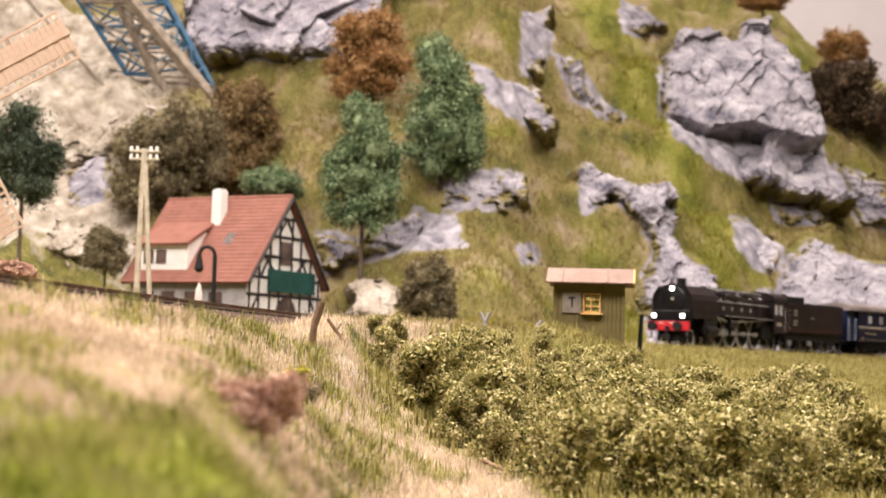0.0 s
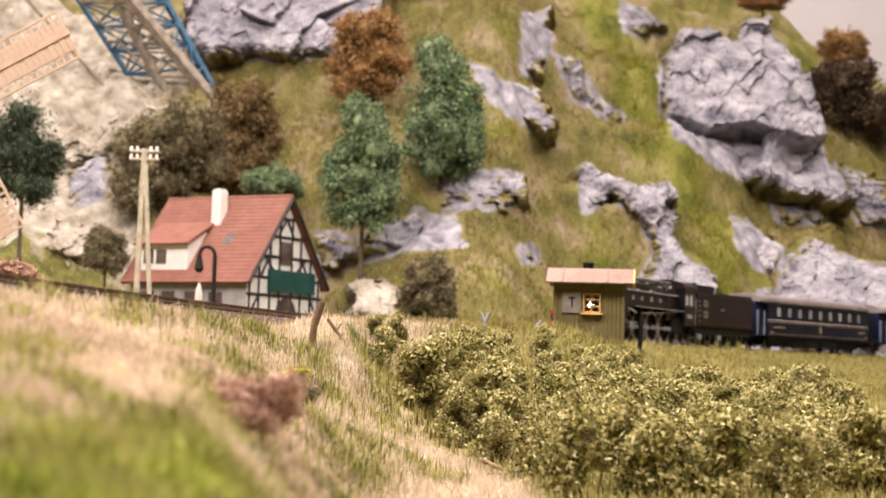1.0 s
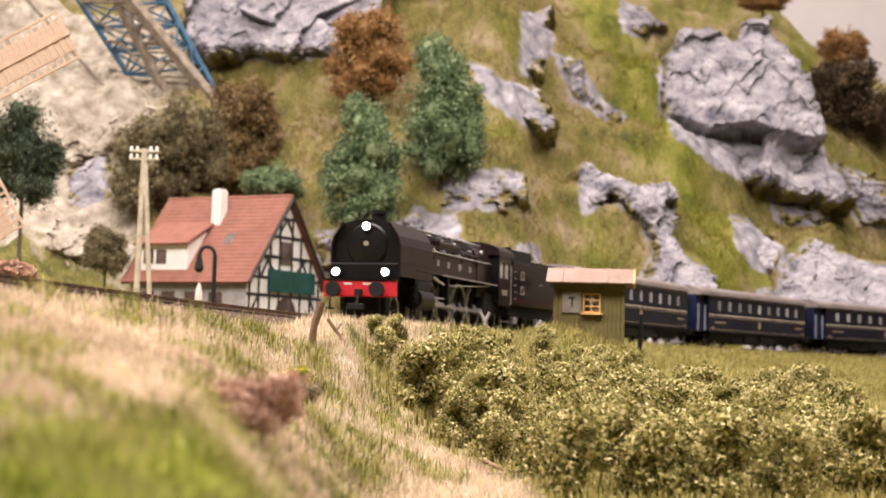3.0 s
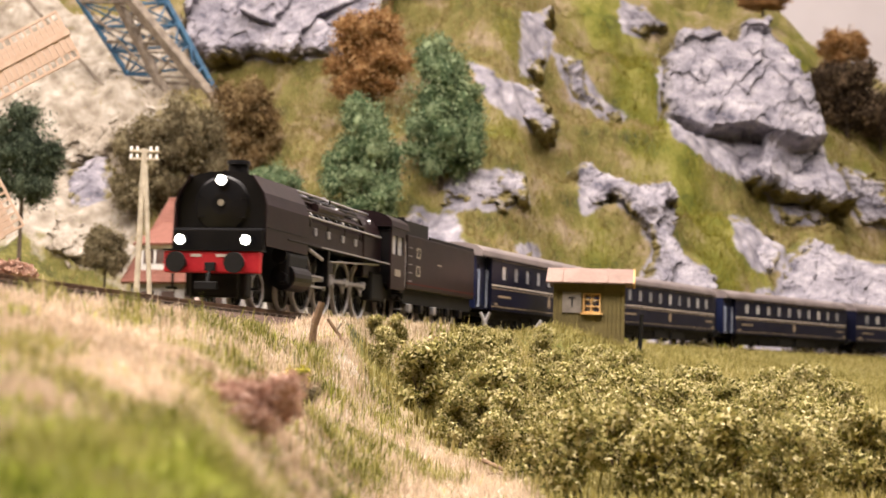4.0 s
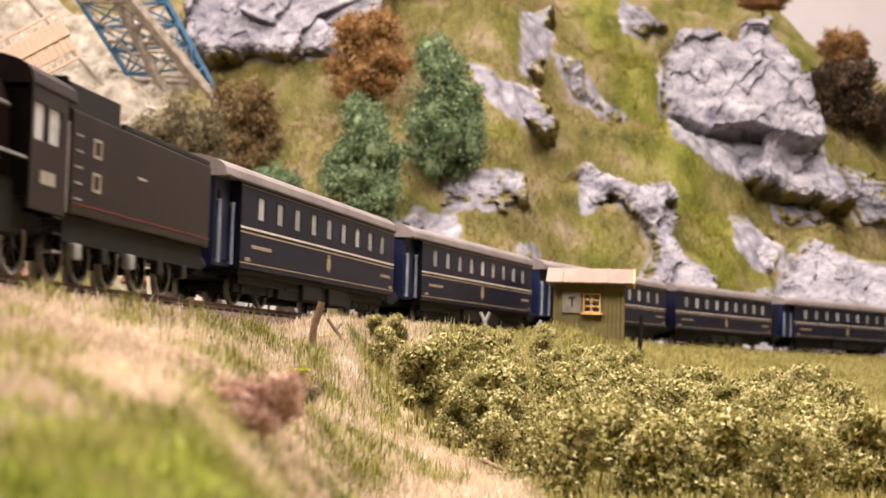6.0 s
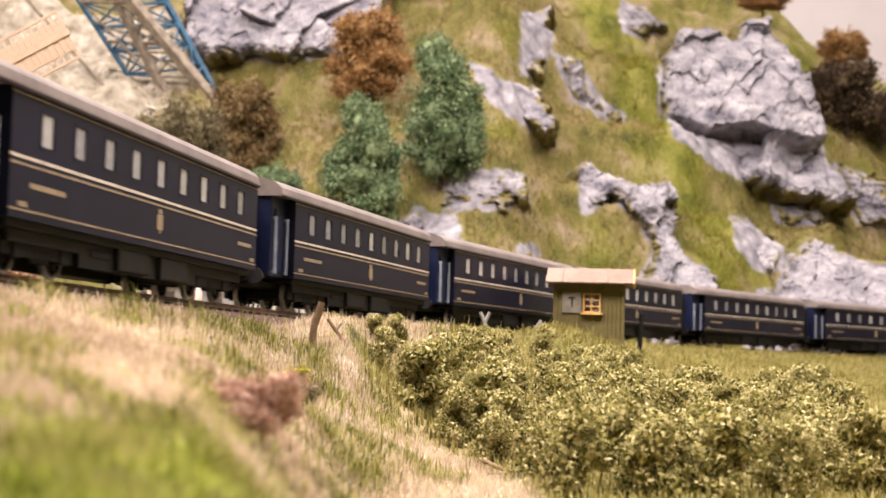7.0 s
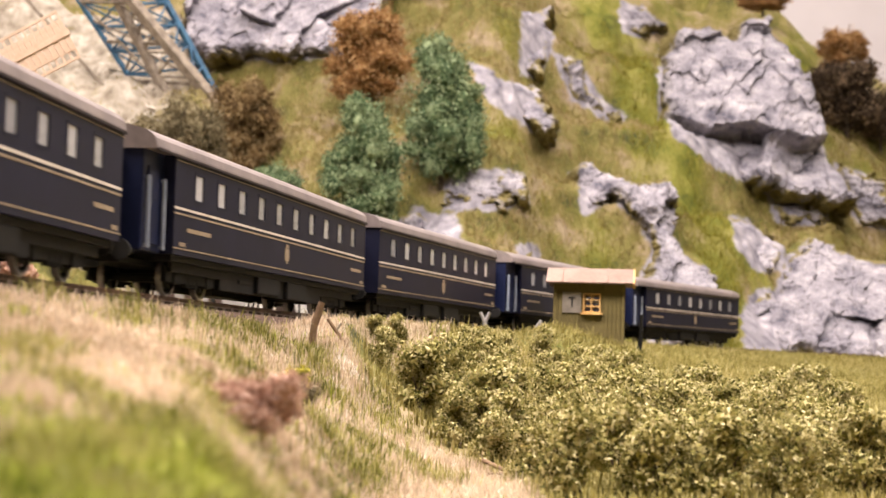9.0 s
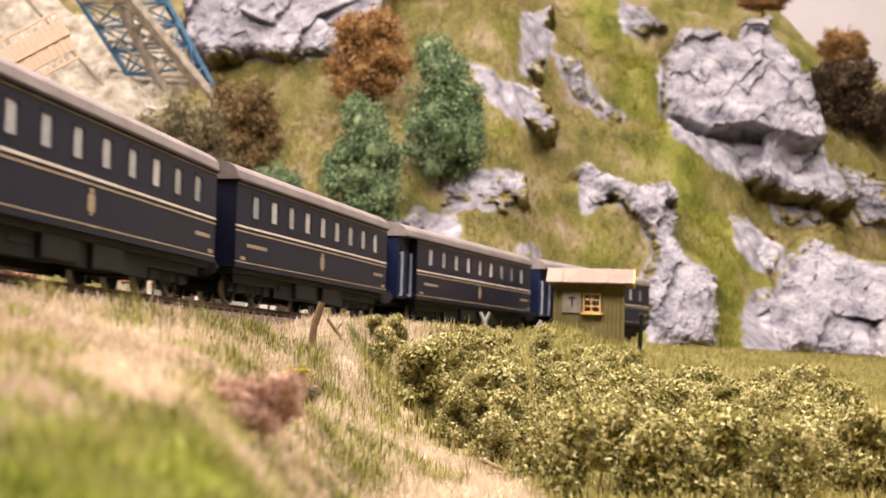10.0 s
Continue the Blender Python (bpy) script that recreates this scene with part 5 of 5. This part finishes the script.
g = ground_z(-3.4, 43)
stake("fence_post", [(-3.48, 43, g - 0.3), (-3.4, 43, g + 0.55), (-3.22, 43, g + 1.15)], 0.11, M_WOOD, "short leaning brown wooden fence post in the grass", "fence post")
g = ground_z(-2.7, 44)
stake("twig", [(-2.55, 44, g - 0.1), (-2.85, 44, g + 0.3), (-3.12, 44, g + 0.66)], 0.055, M_WOOD, "dead forked twig standing in the grass", "twig")
stake("twig", [(-2.9, 44, g + 0.32), (-2.74, 44, g + 0.55)], 0.035, M_PALEWOOD, "dead forked twig standing in the grass", "twig")
g = ground_z(1.4, 38)
stake("dead_branch", [(1.1, 38.2, g + 0.3), (1.35, 38, g + 0.2), (1.65, 37.8, g + 0.08), (1.95, 37.6, g + 0.05)], 0.06, M_WOOD, "dry brown branch lying at the vineyard's edge", "branch")
stake("dead_branch", [(1.2, 37.4, g + 0.02), (1.6, 37.2, g + 0.08), (1.9, 37.2, g + 0.04)], 0.045, M_WOOD, "dry brown branch lying at the vineyard's edge", "branch")
g = ground_z(11.0, 42)
stake("pale_twig", [(11.25, 42, g + 0.5), (11.0, 42, g + 0.8), (10.85, 42, g + 1.0)], 0.07, M_PALEWOOD, "pale bare twig sticking out of a vine", "twig")
stake("trackside_stake", [(3.9, 74, -0.6), (4.66, 74, 0.52)], 0.11, M_GREY, "leaning grey stake beside the track", "stake")
stake("trackside_post", [(9.6, 77, -0.8), (9.68, 77, 1.05)], 0.12, M_DARK, "thick black post beside the hut", "post")
bm = bmesh.new()
rod(bm, (1.75, 63.5, -0.9), (1.75, 63.5, 0.15), 0.09, seg=8)
rod(bm, (1.75, 63.5, 0.1), (1.56, 63.5, 0.5), 0.07, seg=8)
rod(bm, (1.75, 63.5, 0.1), (1.94, 63.5, 0.5), 0.07, seg=8)
tagged(part("forked_post", bm, M_GREY), "small grey forked post beside the track", "post")


def telegraph_pole():
    t = new("telegraph_pole")
    g = ground_z(-17.2, 90)
    t.location = Vector((-17.2, 90, g)) * S
    top = 10.1 - g
    bar("pole", M_PALEWOOD, t, (-0.05, 0, -0.4), (0.1, 0, top), 0.17)
    bar("strut", M_PALEWOOD, t, (0.85, 0, -0.4), (0.18, 0, top - 0.9), 0.14)
    for z in (top - 0.15, top - 0.6):
        bar("crossarm", M_PALEWOOD, t, (-0.75, 0, z), (0.95, 0, z), 0.08)
        for x in (-0.65, -0.3, 0.45, 0.8):
            bar("insulator", M_WHITE, t, (x, 0, z + 0.04), (x, 0, z + 0.28), 0.08, label="white porcelain insulator")
    return tagged(t, "pale wooden telegraph pole with strut and white insulators", "telegraph pole")


telegraph_pole()


def street_lamp():
    t = new("street_lamp")
    g = ground_z(-12.3, 86)
    t.location = Vector((-12.3, 86, g)) * S
    h = 3.85 - g
    bar("post", M_DARK, t, (0, 0, -0.3), (0, 0, h), 0.12)
    bm = bmesh.new()
    p = [(-0.42 + 0.42 * math.cos(math.pi * i / 10), 0, h + 0.5 * math.sin(math.pi * i / 10)) for i in range(11)]
    for a, b in zip(p[:-1], p[1:]):
        rod(bm, a, b, 0.1, seg=8)
    part("arm", bm, M_DARK, t)
    bm = bmesh.new()
    rod(bm, (-0.84, 0, h), (-0.84, 0, h - 0.7), 0.13, 0.26, seg=12)
    rod(bm, (-0.84, 0, h - 0.7), (-0.84, 0, h - 0.9), 0.26, 0.12, seg=12)
    part("shade", bm, M_DARK, t)
    return tagged(t, "black arched street lamp beside the house", "street lamp")


street_lamp()
bm = bmesh.new()
g = ground_z(-13.4, 88)
rod(bm, (-13.4, 88, g - 0.2), (-13.4, 88, 1.9), 0.24, 0.2, seg=12)
rod(bm, (-13.4, 88, 1.9), (-13.4, 88, 2.5), 0.2, 0.05, seg=12)
tagged(part("marker_post", bm, two_tone("pinkish_white", (0.6, 0.42, 0.4), (0.75, 0.62, 0.6), scale=80)), "small white and pink marker post beside the lamp", "post")


# ---- lineman's hut ----
M_HUTROOF = two_tone("hut_roof", (0.2, 0.132, 0.108), (0.29, 0.2, 0.168), scale=80, rough=0.8, bump=0.3)
M_ORANGE = two_tone("ochre_frame", (0.5, 0.29, 0.1), (0.66, 0.42, 0.17), scale=150, rough=0.6)
M_SHUTTER = two_tone("shutter", (0.14, 0.12, 0.1), (0.22, 0.19, 0.16), scale=150, rough=0.7)


def slab(bm, pts, n, thick):
    n = Vector(n).normalized() * thick
    a = [bm.verts.new(p) for p in pts]
    b = [bm.verts.new(Vector(p) + n) for p in pts]
    bm.faces.new(a)
    bm.faces.new(b[::-1])
    k = len(pts)
    for i in range(k):
        bm.faces.new((a[i], b[i], b[(i + 1) % k], a[(i + 1) % k]))
    bmesh.ops.recalc_face_normals(bm, faces=bm.faces)


def hut():
    h = new("lineman_hut")
    g = ground_z(7.0, 76)
    h.matrix_basis = at(7.17, 77.2, min(g, -0.25), 0, 0, -7)
    W, D, H = 1.62, 1.25, 2.66
    wx0, wx1, wz0, wz1 = -0.28, 0.56, 1.27, 2.2
    for y0, y1 in ((-D, -D + 0.08), (D - 0.08, D)):
        bm = bmesh.new()
        box(bm, -W, wx0, y0, y1, -0.4, H)
        box(bm, wx1, W, y0, y1, -0.4, H)
        box(bm, wx0, wx1, y0, y1, -0.4, wz0)
        box(bm, wx0, wx1, y0, y1, wz1, H)
        part("wall", bm, M_HUT, h, "olive painted plank wall")
    for x0, x1 in ((-W, -W + 0.08), (W - 0.08, W)):
        bm = bmesh.new()
        slab(bm, [(x0, -D + 0.08, -0.4), (x0, D - 0.08, -0.4), (x0, D - 0.08, H), (x0, 0, H + 0.62), (x0, -D + 0.08, H)], (1, 0, 0), x1 - x0)
        part("gable_wall", bm, M_HUT, h, "olive painted plank wall")
    pb = bmesh.new()
    box(pb, -0.085, 0.085, -0.02, 0.02, -0.35, H - 0.02, 0.012)
    pl = None
    x = -W + 0.1
    while x < W:
        if not (wx0 - 0.1 < x < wx1 + 0.1):
            if pl is None:
                pl = part("plank", pb, M_HUT, h)
                pl.matrix_basis = at(x, -D - 0.01, 0)
            else:
                clone(pl, at(x, -D - 0.01 - 0.01 * random.Random(int(x * 100)).random(), 0))
        x += 0.195
    y = -D + 0.12
    while y < D:
        clone(pl, at(W + 0.01, y, 0, 0, 0, 90))
        y += 0.195
    for x, y in ((-W, -D), (W, -D), (W, D), (-W, D)):
        bm = bmesh.new()
        box(bm, x - 0.07, x + 0.07, y - 0.07, y + 0.07, -0.4, H, 0.015)
        part("corner_post", bm, M_HUT, h)
    for s in (-1, 1):
        bm = bmesh.new()
        a, b, c = Vector((0, 0, H + 0.74)), Vector((0, s * (D + 0.45), H - 0.02)), None
        n = Vector((0, s * 0.5, 1)).normalized() * 0.07
        vs = [bm.verts.new(q) for q in ((-W - 0.42, a.y, a.z), (W + 0.48, a.y, a.z), (W + 0.48, b.y, b.z), (-W - 0.42, b.y, b.z))]
        up = [bm.verts.new(v.co + n) for v in vs]
        bm.faces.new(vs)
        bm.faces.new(up[::-1])
        for i in range(4):
            bm.faces.new((vs[i], up[i], up[(i + 1) % 4], vs[(i + 1) % 4]))
        bmesh.ops.recalc_face_normals(bm, faces=bm.faces)
        part("roof_slope", bm, M_HUTROOF, h, "pale tan roof sheet")
        for x in (-W + 0.35, W - 0.75):
            bm = bmesh.new()
            rod(bm, Vector((x, 0, H + 0.76)) + n, Vector((x, s * (D + 0.45), H)) + n, 0.035, seg=6)
            part("roof_seam", bm, M_HUTROOF, h)
        # Ochre colours in the orange light along the right gable's edge.
        bm = bmesh.new()
        rod(bm, (W + 0.49, 0, H + 0.76), (W + 0.49, s * (D + 0.45), H), 0.07, seg=6)
        part("barge_board", bm, M_ORANGE, h, "gable edge coloured ochre for the light on it")
    for y in (-D - 0.02, D - 0.06):
        for d in ((wx0, wx0 + 0.07, wz0, wz1), (wx1 - 0.07, wx1, wz0, wz1), (wx0, wx1, wz0, wz0 + 0.07), (wx0, wx1, wz1 - 0.07, wz1),
                  (0.08, 0.14, wz0, wz1), (wx0, wx1, 1.55, 1.61), (wx0, wx1, 1.86, 1.92)):
            bm = bmesh.new()
            box(bm, d[0], d[1], y - 0.02, y + 0.06, d[2], d[3], 0.01)
            part("window_bar", bm, M_ORANGE, h, "ochre window bar")
    bm = bmesh.new()
    box(bm, wx0 - 0.1, wx1 + 0.1, -D - 0.2, -D, wz0 - 0.09, wz0 - 0.01, 0.015)
    part("window_sill", bm, M_ORANGE, h)
    bm = bmesh.new()
    box(bm, wx0 - 0.98, wx0 - 0.08, -D - 0.09, -D - 0.03, wz0 - 0.02, wz1 + 0.05, 0.015)
    part("shutter", bm, M_SHUTTER, h, "open grey-brown shutter")
    bm = bmesh.new()
    box(bm, wx0 - 0.56, wx0 - 0.48, -D - 0.11, -D - 0.085, wz0 + 0.25, wz1 - 0.2)
    box(bm, wx0 - 0.7, wx0 - 0.36, -D - 0.11, -D - 0.085, wz1 - 0.26, wz1 - 0.19)
    part("shutter_slot", bm, M_DARK, h)
    return tagged(h, "olive plank lineman's hut with tan gabled roof", "hut")


hut()


# ---- half-timbered house ----
M_TIMBER = two_tone("dark_timber", (0.022, 0.018, 0.018), (0.05, 0.042, 0.042), scale=150, rough=0.7)
M_TEAL = two_tone("teal_board", (0.008, 0.05, 0.045), (0.02, 0.085, 0.075), scale=90, rough=0.6)
M_GLASS = two_tone("dark_window", (0.05, 0.035, 0.03), (0.13, 0.09, 0.08), scale=90, rough=0.15, bump=0)


def house():
    h = new("house")
    h.matrix_basis = at(-15.3, 113.5, 1.25, 0, 0, -28)
    L, D, E, T = 4.9, 4.6, 2.6, 8.3     # half length, half depth, eaves, ridge
    bm = bmesh.new()
    box(bm, -L, L, -D, D, -1.2, E)
    for x0, x1 in ((-L, -L + 0.2), (L - 0.2, L)):
        slab(bm, [(x0, -D, E), (x0, D, E), (x0, 0, T - 0.1)], (1, 0, 0), x1 - x0)
    part("wall", bm, M_WHITE, h, "white plastered wall")
    rise = (T - E) / D
    for s in (-1, 1):
        bm = bmesh.new()
        e = s * (D + 0.4)
        z = E - 0.4 * rise
        slab(bm, [(-L - 0.5, 0, T), (L + 0.45, 0, T), (L + 0.45, e, z), (-L - 0.5, e, z)], (0, s * rise, 1), 0.22)
        r = part("roof_slope", bm, M_TILE, h, "red tiled roof slope")
        # tile courses
        cb = bmesh.new()
        box(cb, -L - 0.5, L + 0.45, -0.03, 0.03, 0, 0.028)
        course = part("tile_course", cb, M_TILE, r)
        for i in range(1, 22):
            k = i / 22
            m = at(0, e * k + s * 0.16, T + (z - T) * k + 0.14)
            if i == 1:
                course.matrix_basis = m
            else:
                clone(course, m)
        bm = bmesh.new()
        rod(bm, (L + 0.5, 0, T + 0.1), (L + 0.5, e, z + 0.1), 0.12, seg=6)
        part("barge_board", bm, M_TIMBER, h, "dark barge board")
    bm = bmesh.new()
    rod(bm, (-L - 0.5, 0, T + 0.2), (L + 0.45, 0, T + 0.2), 0.16, seg=8)
    part("ridge_tile", bm, M_TILE, h)
    # gable timbers
    def beam(y0, z0, y1, z1, w=0.11):
        bm = bmesh.new()
        rod(bm, (L + 0.02, y0, z0), (L + 0.02, y1, z1), w, seg=4)
        part("timber_beam", bm, M_TIMBER, h)
    for z in (0.1, 1.5, 2.7, 4.2, 5.6, 6.9):
        q = min(D, D * (T - z) / (T - E)) if z > E else D
        beam(-q, z, q, z)
    for y in (-4.3, -3.2, -1.9, -0.75, 0.75, 1.9, 3.2, 4.3):
        beam(y, -0.8, y, min(E + (D - abs(y)) * rise, 7.2) - 0.1)
    for s in (-1, 1):
        beam(s * 0.8, 2.7, s * 2.6, 4.2)
        beam(s * 3.0, 2.7, s * 2.0, 4.2)
        beam(s * 4.2, 0.1, s * 3.2, 1.5)
        beam(0, 6.9, s * 1.0, 5.6)
    bm = bmesh.new()
    box(bm, L + 0.05, L + 0.22, -2.2, 3.6, 1.75, 3.3, 0.04)
    part("sign_board", bm, M_TEAL, h, "dark teal blank board")
    bm = bmesh.new()
    box(bm, L + 0.02, L + 0.1, -0.6, 0.6, 3.75, 5.3, 0.03)
    part("gable_window", bm, M_GLASS, h, "brown-curtained gable window")
    bm = bmesh.new()
    rod(bm, (L, 0.2, 0.2), (L + 0.08, 0.2, 0.2), 1.25, seg=24)
    part("arched_door", bm, M_GLASS, h)
    # Grey sheet over the white wall, coloured as the shade below the eaves.
    bm = bmesh.new()
    box(bm, -L, L - 0.02, -D - 0.04, -D - 0.005, -1.1, E - 0.4)
    part("plinth_wall", bm, M_GREY, h, "dull grey sheet for the shade below the eaves")
    # front wall openings
    for x in (-3.4, -1.6, 0.4, 2.4):
        bm = bmesh.new()
        box(bm, x - 0.55, x + 0.55, -D - 0.1, -D + 0.02, 0.3, 1.6, 0.03)
        part("window", bm, M_GLASS, h)
    # dormer with a lean-to roof
    bm = bmesh.new()
    zb = E + 0.35 * rise
    box(bm, -4.4, -0.2, -D + 0.1, -D + 2.2, zb - 0.6, zb + 1.9)
    slab(bm, [(-4.4, -D + 2.2, zb + 1.9), (-4.4, -D + 0.1, zb + 1.9), (-4.4, -D + 2.9, zb + 3.1)], (1, 0, 0), 4.2)
    part("dormer", bm, M_WHITE, h, "white dormer")
    bm = bmesh.new()
    slab(bm, [(-4.65, -D - 0.2, zb + 1.75), (0.0, -D - 0.2, zb + 1.75), (0.0, -D + 3.1, zb + 3.5), (-4.65, -D + 3.1, zb + 3.5)], (0, -0.6, 1), 0.18)
    part("dormer_roof", bm, M_TILE, h)
    for x in (-3.5, -2.4):
        bm = bmesh.new()
        box(bm, x - 0.42, x + 0.42, -D + 0.02, -D + 0.14, zb + 0.5, zb + 1.5, 0.03)
        part("dormer_window", bm, M_GLASS, h)
    bm = bmesh.new()
    box(bm, -0.28, 0.5, -1.8, -0.95, 4.6, 8.9, 0.05)
    box(bm, -0.2, 0.42, -1.72, -1.03, 8.9, 9.0, 0.03)
    part("chimney", bm, M_WHITE, h, "white plastered chimney")
    bm = bmesh.new()
    slab(bm, [(1.6, -2.9, T - 2.9 * rise + 0.2), (2.3, -2.9, T - 2.9 * rise + 0.2), (2.3, -2.25, T - 2.25 * rise + 0.2), (1.6, -2.25, T - 2.25 * rise + 0.2)], (0, -rise, 1), 0.12)
    part("skylight", bm, M_GLASS, h, "small dark skylight")
    return tagged(h, "half-timbered white house with steep red tiled roof", "house")


house()


# ---- windmill sails at the edge of the place ----
M_SAIL = two_tone("sail_wood", (0.38, 0.265, 0.195), (0.5, 0.365, 0.285), scale=120, rough=0.75, bump=0.2)


def windmill():
    w = new("windmill")
    g = ground_z(-24.1, 78)
    w.location = Vector((-24.4, 75, g)) * S
    hz = 10.0 - g
    bm = bmesh.new()
    rod(bm, (0, 3.4, -0.5), (0, 3.4, hz + 0.6), 2.2, 1.4, seg=8)
    rod(bm, (0, 3.4, hz + 0.6), (0, 3.4, hz + 2.2), 1.6, 0.2, seg=8)
    part("tower", bm, M_SAIL, w, "wooden mill tower")
    bar("windshaft", M_WOOD, w, (0, -0.3, hz), (0, 3.4, hz), 0.3)
    for k in range(4):
        bm = bmesh.new()
        box(bm, 0, 7.3, -0.12, 0.12, -0.14, 0.14)
        a = part("sail", bm, M_SAIL, w, "wooden slatted mill sail")
        a.matrix_basis = at(0, 0, hz, 0, -30 + 90 * k, 0)
        x = 2.6
        board = None
        while x < 7.1:
            if board is None:
                bm = bmesh.new()
                box(bm, -0.14, 0.14, -0.05, 0.03, -0.9, 0.75, 0.02)
                board = part("sail_board", bm, M_SAIL, a)
                board.matrix_basis = at(x, 0, 0)
            else:
                clone(board, at(x, -0.02 * (int(x * 10) % 2), 0))
            x += 0.3
        for z in (-1.3, 1.15):
            bm = bmesh.new()
            box(bm, 2.4, 7.2, -0.05, 0.05, z - 0.06, z + 0.06)
            part("sail_rail", bm, M_SAIL, a)
        lath = None
        x = 2.5
        while x < 7.2:
            for z0 in (-1.1, 0.95):
                if lath is None:
                    bm = bmesh.new()
                    box(bm, -0.05, 0.05, -0.04, 0.04, -0.22, 0.22)
                    lath = part("sail_lath", bm, M_SAIL, a)
                    lath.matrix_basis = at(x, 0, z0)
                else:
                    clone(lath, at(x, 0, z0))
            x += 0.36
    return tagged(w, "tan wooden windmill with slatted lattice sails", "windmill")


windmill()


# ---- steel lattice trestle on the hill ----
M_STEELBLUE = two_tone("blue_steel", (0.02, 0.06, 0.12), (0.05, 0.14, 0.24), scale=120, rough=0.6, bump=0.2)
M_RUSTY = two_tone("rusty_grey_steel", (0.14, 0.11, 0.09), (0.3, 0.25, 0.2), scale=150, rough=0.8, bump=0.5)


def trestle():
    t = new("lattice_trestle")
    base = Vector((-27.0, 139, 21.0))
    t.location = base * S
    legs = [((-35.6, 141, 33.2), (-27.6, 141, 22.0), M_STEELBLUE, 0.24), ((-31.0, 138, 32.6), (-24.7, 138, 21.4), M_RUSTY, 0.46),
            ((-30.2, 136, 32.0), (-20.6, 136, 21.0), M_RUSTY, 0.58), ((-27.2, 141, 33.0), (-21.3, 141, 23.0), M_STEELBLUE, 0.34)]
    L = []
    for a, b, m, r in legs:
        a, b = Vector(a) - base, Vector(b) - base
        bm = bmesh.new()
        d = (b - a)
        rod(bm, a, b + d.normalized() * 1.6, r, seg=4)
        part("leg", bm, m, t, "blue steel leg" if m == M_STEELBLUE else "rusty grey steel leg")
        L.append((a, b))
    for i, j, m in ((0, 1, M_STEELBLUE), (1, 2, M_RUSTY), (2, 3, M_STEELBLUE), (0, 3, M_STEELBLUE)):
        for k in range(5):
            u, v = 0.12 + 0.19 * k, 0.12 + 0.19 * (k + 1)
            p, q = L[i][0].lerp(L[i][1], u), L[j][0].lerp(L[j][1], u)
            bar("strut", m, t, p, q, 0.11, 6)
            if k < 4:
                bar("brace", m, t, p, L[j][0].lerp(L[j][1], v), 0.09, 6)
                bar("brace", m, t, q, L[i][0].lerp(L[i][1], v), 0.09, 6)
    for u, m in ((0.3, M_RUSTY), (0.62, M_RUSTY), (0.93, M_RUSTY)):
        bar("cross_beam", m, t, L[0][0].lerp(L[0][1], u), L[2][0].lerp(L[2][1], u), 0.16, 6)
    for a, b in (((0, 0.25), (1, 0.95)), ((0, 0.85), (2, 0.4)), ((1, 0.35), (3, 0.9)), ((0, 0.45), (1, 0.6))):
        bar("long_brace", M_RUSTY, t, L[a[0]][0].lerp(L[a[0]][1], a[1]), L[b[0]][0].lerp(L[b[0]][1], b[1]), 0.1, 6)
    bar("guy_rod", M_RUSTY, t, Vector((-37.2, 137, 29.4)) - base, Vector((-28.4, 137, 20.0)) - base, 0.15, 6)
    return tagged(t, "slanting blue and rusty steel lattice trestle on the hill", "trestle")


trestle()


# ---- what moves ----
def motions():
    for ob, centre, half in RIDING:
        rows = []
        for i in range(41):
            t = i * 0.25
            s = FIRST + SPEED * t + centre
            a, b = rail_at(s + half), rail_at(s - half)
            d = (a - b).normalized()
            n = Vector((-d.y, d.x, 0)).normalized()
            q = Matrix((d, n, d.cross(n))).transposed().to_4x4()
            rows.append((t, Matrix.Translation((a + b) / 2 * S) @ q))
        walk(ob, rows)
    steps = [i / 30 for i in range(301)]
    for ob, x, r in SPINNING:
        if r < 0.5:
            continue
        walk(ob, [(t, at(x, 0, r) @ Matrix.Rotation(SPEED * t / r, 4, "Y")) for t in steps])
    for ob, kind, y in RODS:
        rows = []
        for t in steps:
            a = SPEED * t / 0.98
            px, pz = 0.33 * math.cos(a), 0.98 - 0.33 * math.sin(a)
            drop = pz - 1.0
            ahead = math.sqrt(2.85 ** 2 - drop ** 2)
            if kind == "coupling":
                rows.append((t, at(px, y, pz)))
            elif kind == "connecting":
                rows.append((t, at(1.08 + px, y, pz, 0, math.degrees(math.asin(drop / 2.85)), 0)))
            else:
                rows.append((t, at(1.08 + px + ahead, y, 1.0)))
        walk(ob, rows)


motions()
